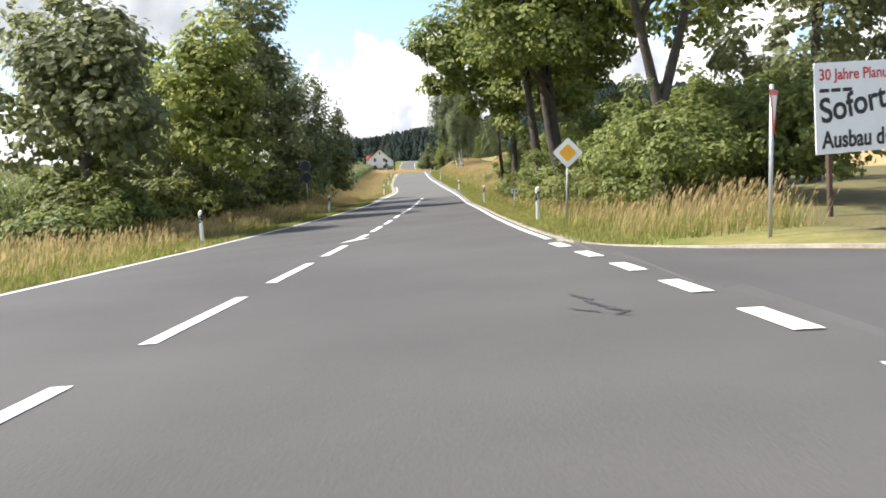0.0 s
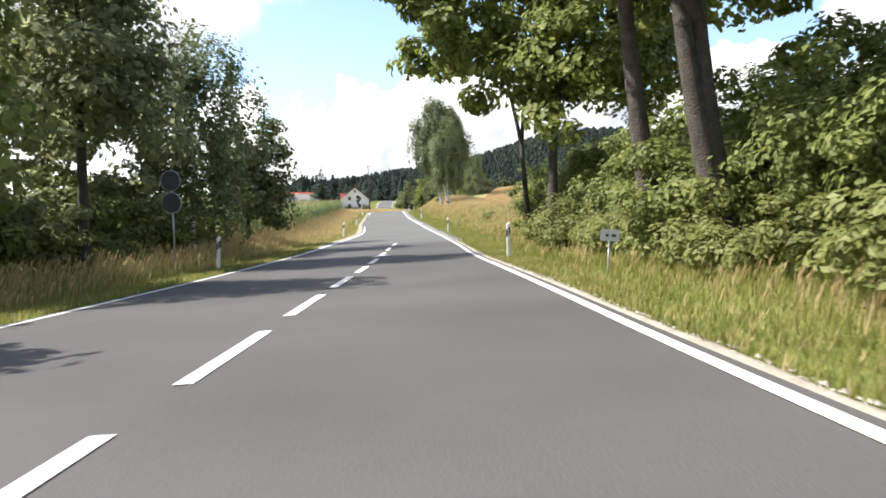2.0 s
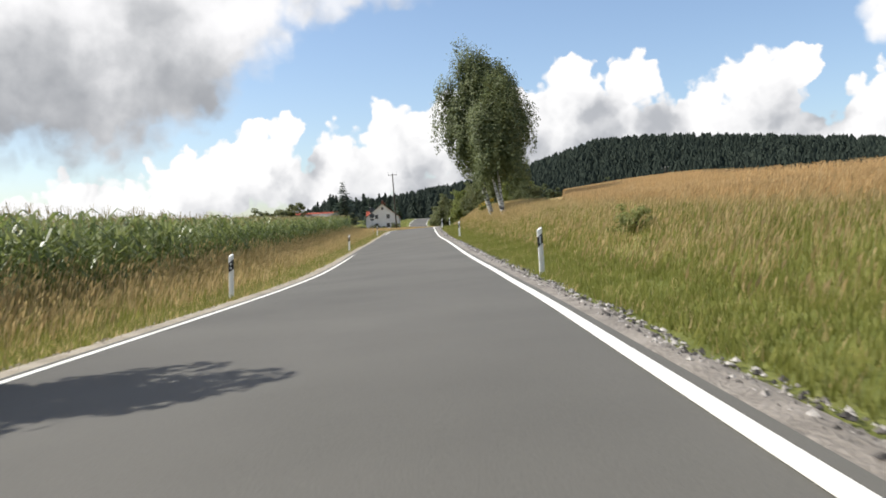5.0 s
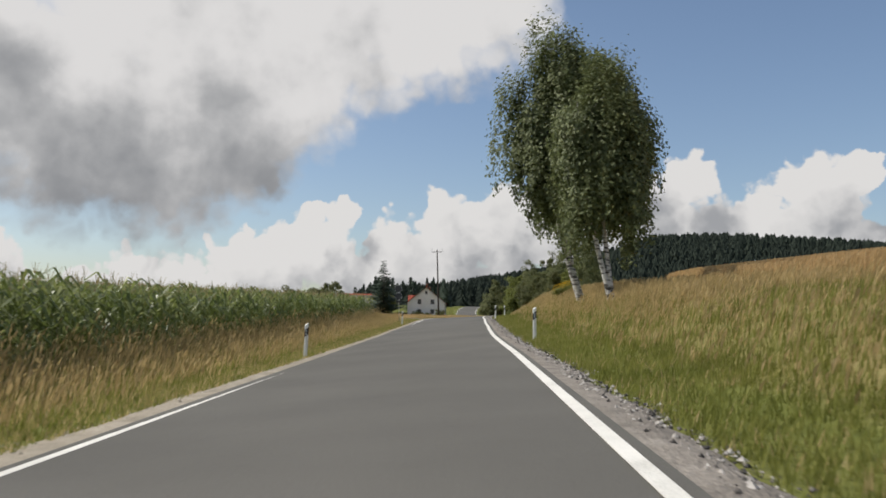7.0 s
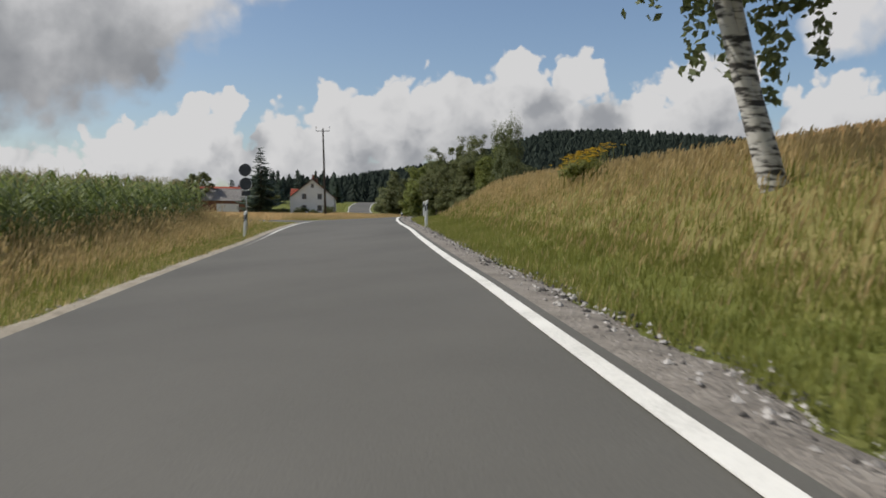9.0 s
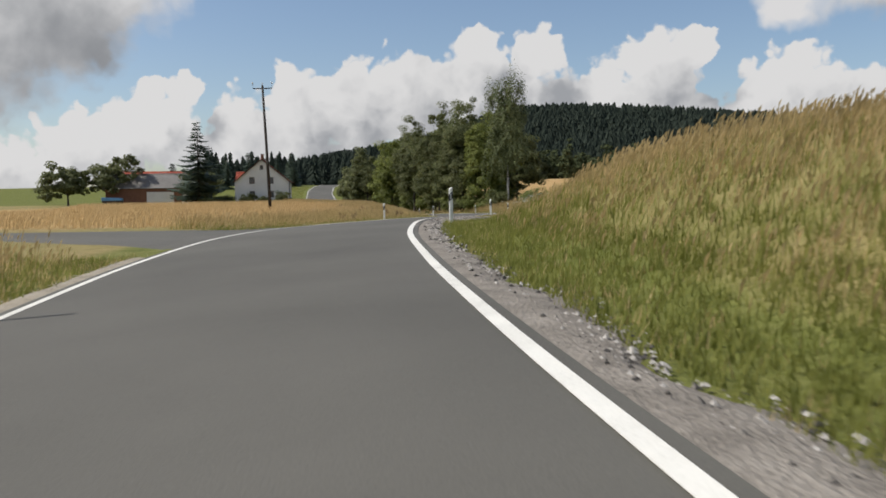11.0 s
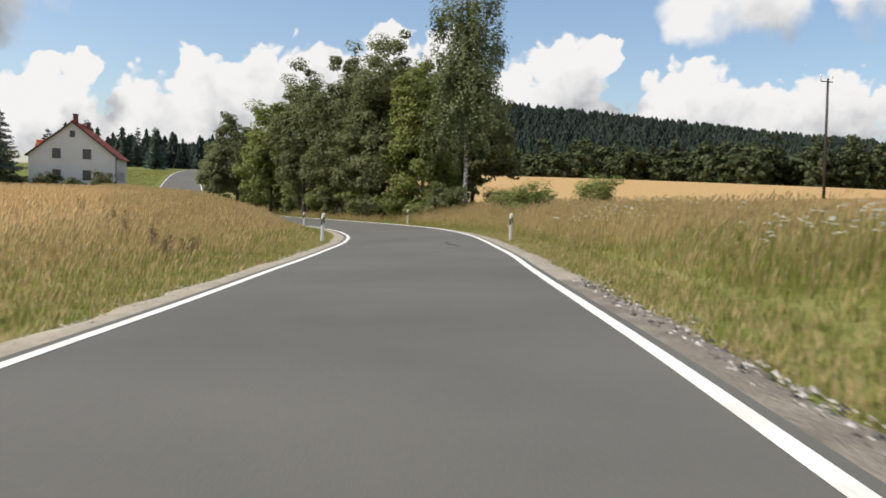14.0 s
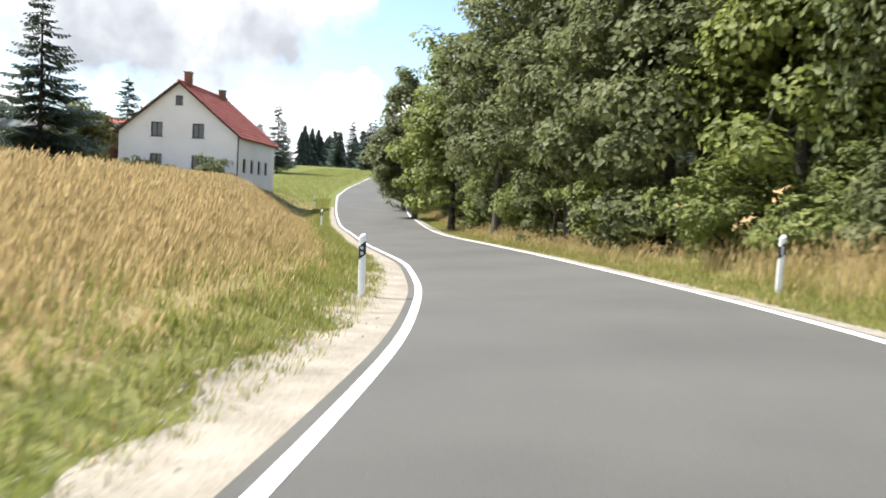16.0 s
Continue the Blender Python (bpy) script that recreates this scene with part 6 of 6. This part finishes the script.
def build_maize():
    """Maize in rows: a stalk, arching leaves and a tassel for every plant."""
    rng = np.random.default_rng(79)
    spots = []
    for row in range(18):
        d = 5.0 + 0.75 * row if row < 13 else 11.5 + 0.75 * (row - 13)
        ys = np.arange(67, 167.5, 0.27 if row < 6 else 0.4) if row < 13 else np.arange(12, 67, 0.33)
        ys = ys + rng.uniform(-0.08, 0.08, len(ys))
        spots.append(np.stack([left_x(ys) - d + rng.uniform(-0.07, 0.07, len(ys)), ys, np.full(len(ys), 9 if row < 7 or row > 12 else 6)], -1))
    n = 11000
    d = 15 + 95 * rng.uniform(0, 1, n) ** 1.7
    ys = rng.uniform(62, 172, n)
    spots.append(np.stack([left_x(ys) - d, ys, np.full(n, 3)], -1))
    spots = np.concatenate(spots)
    h = rng.uniform(1.85, 2.35, len(spots))
    z = ground_z(spots[:, 0], spots[:, 1])
    V, F, I, base = [], [], [], 0
    # stalks and tassels
    near = spots[:, 2] > 3
    p = np.stack([spots[near, 0], spots[near, 1], z[near]], -1)
    a = rng.uniform(0, 6.28, len(p))
    off = np.stack([np.cos(a), np.sin(a), 0 * a], -1) * 0.014
    top = p + np.stack([0 * a, 0 * a, h[near]], -1)
    v = np.stack([p - off, p + off, top + off * 0.6, top - off * 0.6], 1).reshape(-1, 3)
    V.append(v)
    F.append(np.arange(len(v)).reshape(-1, 4))
    I.append(np.zeros(len(p)))
    base += len(v)
    tops = np.stack([spots[:, 0], spots[:, 1], z + h], -1)
    for k in range(3):
        a = rng.uniform(0, 6.28, len(tops))
        tip = tops + np.stack([np.cos(a) * 0.10, np.sin(a) * 0.10, np.full(len(a), 0.24)], -1)
        side = np.stack([-np.sin(a), np.cos(a), 0 * a], -1) * np.where(near, 0.009, 0.022)[:, None]
        v = np.stack([tops - side, tops + side, tip + side * 0.4, tip - side * 0.4], 1).reshape(-1, 3)
        V.append(v)
        F.append(np.arange(len(v)).reshape(-1, 4) + base)
        I.append(np.ones(len(tops)))
        base += len(v)
    # arching leaves of two quads
    rep_n = spots[:, 2].astype(int)
    q = np.repeat(np.arange(len(spots)), rep_n)
    m = len(q)
    f = rng.uniform(0.22, 0.97, m)
    far = ~near[q]
    f = np.where(far, rng.uniform(0.7, 1.0, m), f)
    root = np.stack([spots[q, 0], spots[q, 1], z[q] + h[q] * f], -1)
    a = rng.uniform(0, 6.28, m)
    ln = rng.uniform(0.45, 0.85, m)
    out = np.stack([np.cos(a), np.sin(a), 0 * a], -1)
    side = np.stack([-np.sin(a), np.cos(a), 0 * a], -1) * (np.where(far, 0.085, 0.045) * rng.uniform(0.8, 1.3, m))[:, None]
    up = np.array([0, 0, 1.0])
    mid = root + out * (ln * 0.5)[:, None] + up * (ln * 0.32)[:, None]
    tip = root + out * ln[:, None] - up * (ln * rng.uniform(-0.15, 0.4, m))[:, None]
    v = np.stack([root - side * 0.6, root + side * 0.6, mid + side, mid - side, tip + side * 0.12, tip - side * 0.12], 1).reshape(-1, 3)
    b = 6 * np.arange(m)[:, None] + base
    V.append(v)
    F += [b + np.array([0, 1, 2, 3]), b + np.array([3, 2, 4, 5])]
    I += [np.zeros(m), np.zeros(m)]
    tagged(new("maize", mesh_from("maize", np.concatenate(V), np.concatenate(F), [CORN_LEAF, TASSEL], np.concatenate(I))), "dense green maize with pale tassels", "maize", kind="stuff")


def umbels(label, spots, seed, mat, size, name="wild_carrot"):
    """Flowering herbs: thin stems with flat flower heads."""
    rng = np.random.default_rng(seed)
    n = len(spots)
    p = np.array([(x, y, gz(x, y)) for x, y in spots])
    h = rng.uniform(0.7, 1.05, n)
    V, F, I = [], [], []
    a = rng.uniform(0, 6.28, n)
    off = np.stack([np.cos(a), np.sin(a), 0 * a], -1) * 0.006
    top = p + np.stack([rng.normal(size=n) * 0.05, rng.normal(size=n) * 0.05, h], -1)
    v = np.stack([p - off, p + off, top + off, top - off], 1).reshape(-1, 3)
    V.append(v)
    F.append(np.arange(len(v)).reshape(-1, 4))
    I.append(np.zeros(n))
    base = len(v)
    k = 7
    for j in range(k):
        r = size * rng.uniform(0.2, 1.0, n)
        b = rng.uniform(0, 6.28, n)
        c = top + np.stack([np.cos(b) * r, np.sin(b) * r, rng.uniform(-0.01, 0.02, n)], -1)
        s_ = size * 0.36
        v = np.stack([c + (s_, 0, 0), c + (0, s_, 0.01), c + (-s_, 0, 0), c + (0, -s_, 0.01)], 1).reshape(-1, 3)
        V.append(v)
        F.append(np.arange(len(v)).reshape(-1, 4) + base)
        I.append(np.ones(n))
        base += len(v)
    tagged(new(name, mesh_from(name, np.concatenate(V), np.concatenate(F), [GRASS_GREEN, mat], np.concatenate(I))), label, "wild flowers", kind="stuff")


build_grass()
build_wheat()
build_maize()
rngf = np.random.default_rng(12)
spots = [(float(right_x(y)) + d, y) for y, d in zip(rngf.uniform(197, 250, 70), rngf.uniform(3.0, 9.0, 70))]
for cx, cy, n, s in ((5.6, 209.6, 60, 0.6), (7.6, 224.0, 50, 0.8), (3.0, 201.0, 45, 0.5), (2.6, 196.8, 30, 0.45)):
    spots += [(cx + dx, cy + dy) for dx, dy in zip(rngf.normal(0, s, n), rngf.normal(0, s * 1.4, n))]
umbels("white umbels of wild carrot in the tall grass", spots, 1, FLOWER_WHITE, 0.06)
spots = [(1.4 + dx, 148.0 + dy) for dx, dy in zip(rngf.normal(0, 0.4, 120), rngf.normal(0, 0.55, 120))]
umbels("yellow ragwort flowers on the bank", spots, 2, FLOWER_YELLOW, 0.09, "ragwort")


def dock_plant(x, y, height, seed):
    """A dry flowering stalk or three with seed heads all the way up."""
    rng = np.random.default_rng(seed)
    t = thing("dock_plant", "dry brown dock plant in the verge grass", "wild plant", (x, y, gz(x, y) - 0.02), 0.0, "dry docks on the verge")
    bms, pts = [], []
    for j in range(3):
        dx, dy = rng.normal(size=2) * 0.12
        h = height * rng.uniform(0.75, 1.0)
        bms.append(rod([(dx * 0.2, dy * 0.2, -0.05), (dx * 0.7, dy * 0.7, h * 0.5), (dx, dy, h)], [0.009, 0.007, 0.003], 5, False))
        f = rng.uniform(0.4, 1.0, 120)
        pts.append(np.stack([dx * f, dy * f, h * f], -1) + rng.normal(size=(120, 3)) * (0.055, 0.055, 0.02) * (1.2 - f)[:, None] * 1.6)
    v, f = leaf_cards(rng, np.concatenate(pts), 0.026, 0.0, 0.9)
    part("stem", merge(*bms), HERB_BROWN, t)
    part("seed_head", mesh_from("seed_head", v, f, [HERB_BROWN]), None, t)


for k, (x, y, h) in enumerate([(-7.9, 201, 0.8), (-7.3, 203.2, 0.85), (-4.5, 217, 0.85), (-4.2, 218.2, 0.75), (-5.2, 220, 0.9), (-7.0, 226, 0.95), (-7.6, 226.8, 0.9), (-9.5, 232, 1.0), (-6.4, 223.5, 0.8)]):
    dock_plant(x, y, h * 0.8, 400 + k)


TAR = surface("tar", [(0.042, 0.041, 0.040), (0.068, 0.066, 0.063)], 3, 40, 0.7, 0.2)


def tar_stain(points, width, seed):
    """A thin ragged run of tar on the asphalt, a few millimetres thick."""
    rng = np.random.default_rng(seed)
    p = np.array(points, float)
    s = np.linspace(0, len(p) - 1, 6 * len(p))
    cx, cy = np.interp(s, np.arange(len(p)), p[:, 0]), np.interp(s, np.arange(len(p)), p[:, 1])
    cx = cx + rng.normal(size=len(s)) * 0.03
    half = width * rng.uniform(0.25, 1.0, len(s)) * np.clip(np.minimum(s, s[-1] - s) * 2.5 + 0.15, 0, 1)
    xx = np.stack([cx - half, cx, cx + half * rng.uniform(0.5, 1.3, len(s))], 1)
    yy = np.repeat(cy[:, None], 3, 1)
    zz = ground_z(xx, yy) + 0.006
    idx = np.arange(xx.size).reshape(xx.shape)
    faces = np.stack([idx[:-1, :-1], idx[:-1, 1:], idx[1:, 1:], idx[1:, :-1]], -1).reshape(-1, 4)
    tagged(new("tar_stain", mesh_from("tar_stain", np.stack([xx, yy, zz], -1).reshape(-1, 3), faces[:, ::-1] if cy[0] > cy[-1] else faces, [TAR])), "ragged dark tar stain on the asphalt", "road stain", kind="structure")


for k, (run, w) in enumerate([([(3.25, 227.6), (3.05, 226.6), (2.98, 225.8), (2.74, 224.7)], 0.07), ([(3.0, 226.1), (3.12, 225.9), (3.24, 225.75), (3.34, 225.5)], 0.06), ([(2.95, 225.5), (3.0, 225.0), (3.12, 224.4)], 0.06),
                              ([(3.45, 12.5), (3.6, 11.7), (3.75, 11.0)], 0.06), ([(3.3, 11.6), (3.55, 11.2)], 0.05)]):
    tar_stain(run, w, 300 + k)
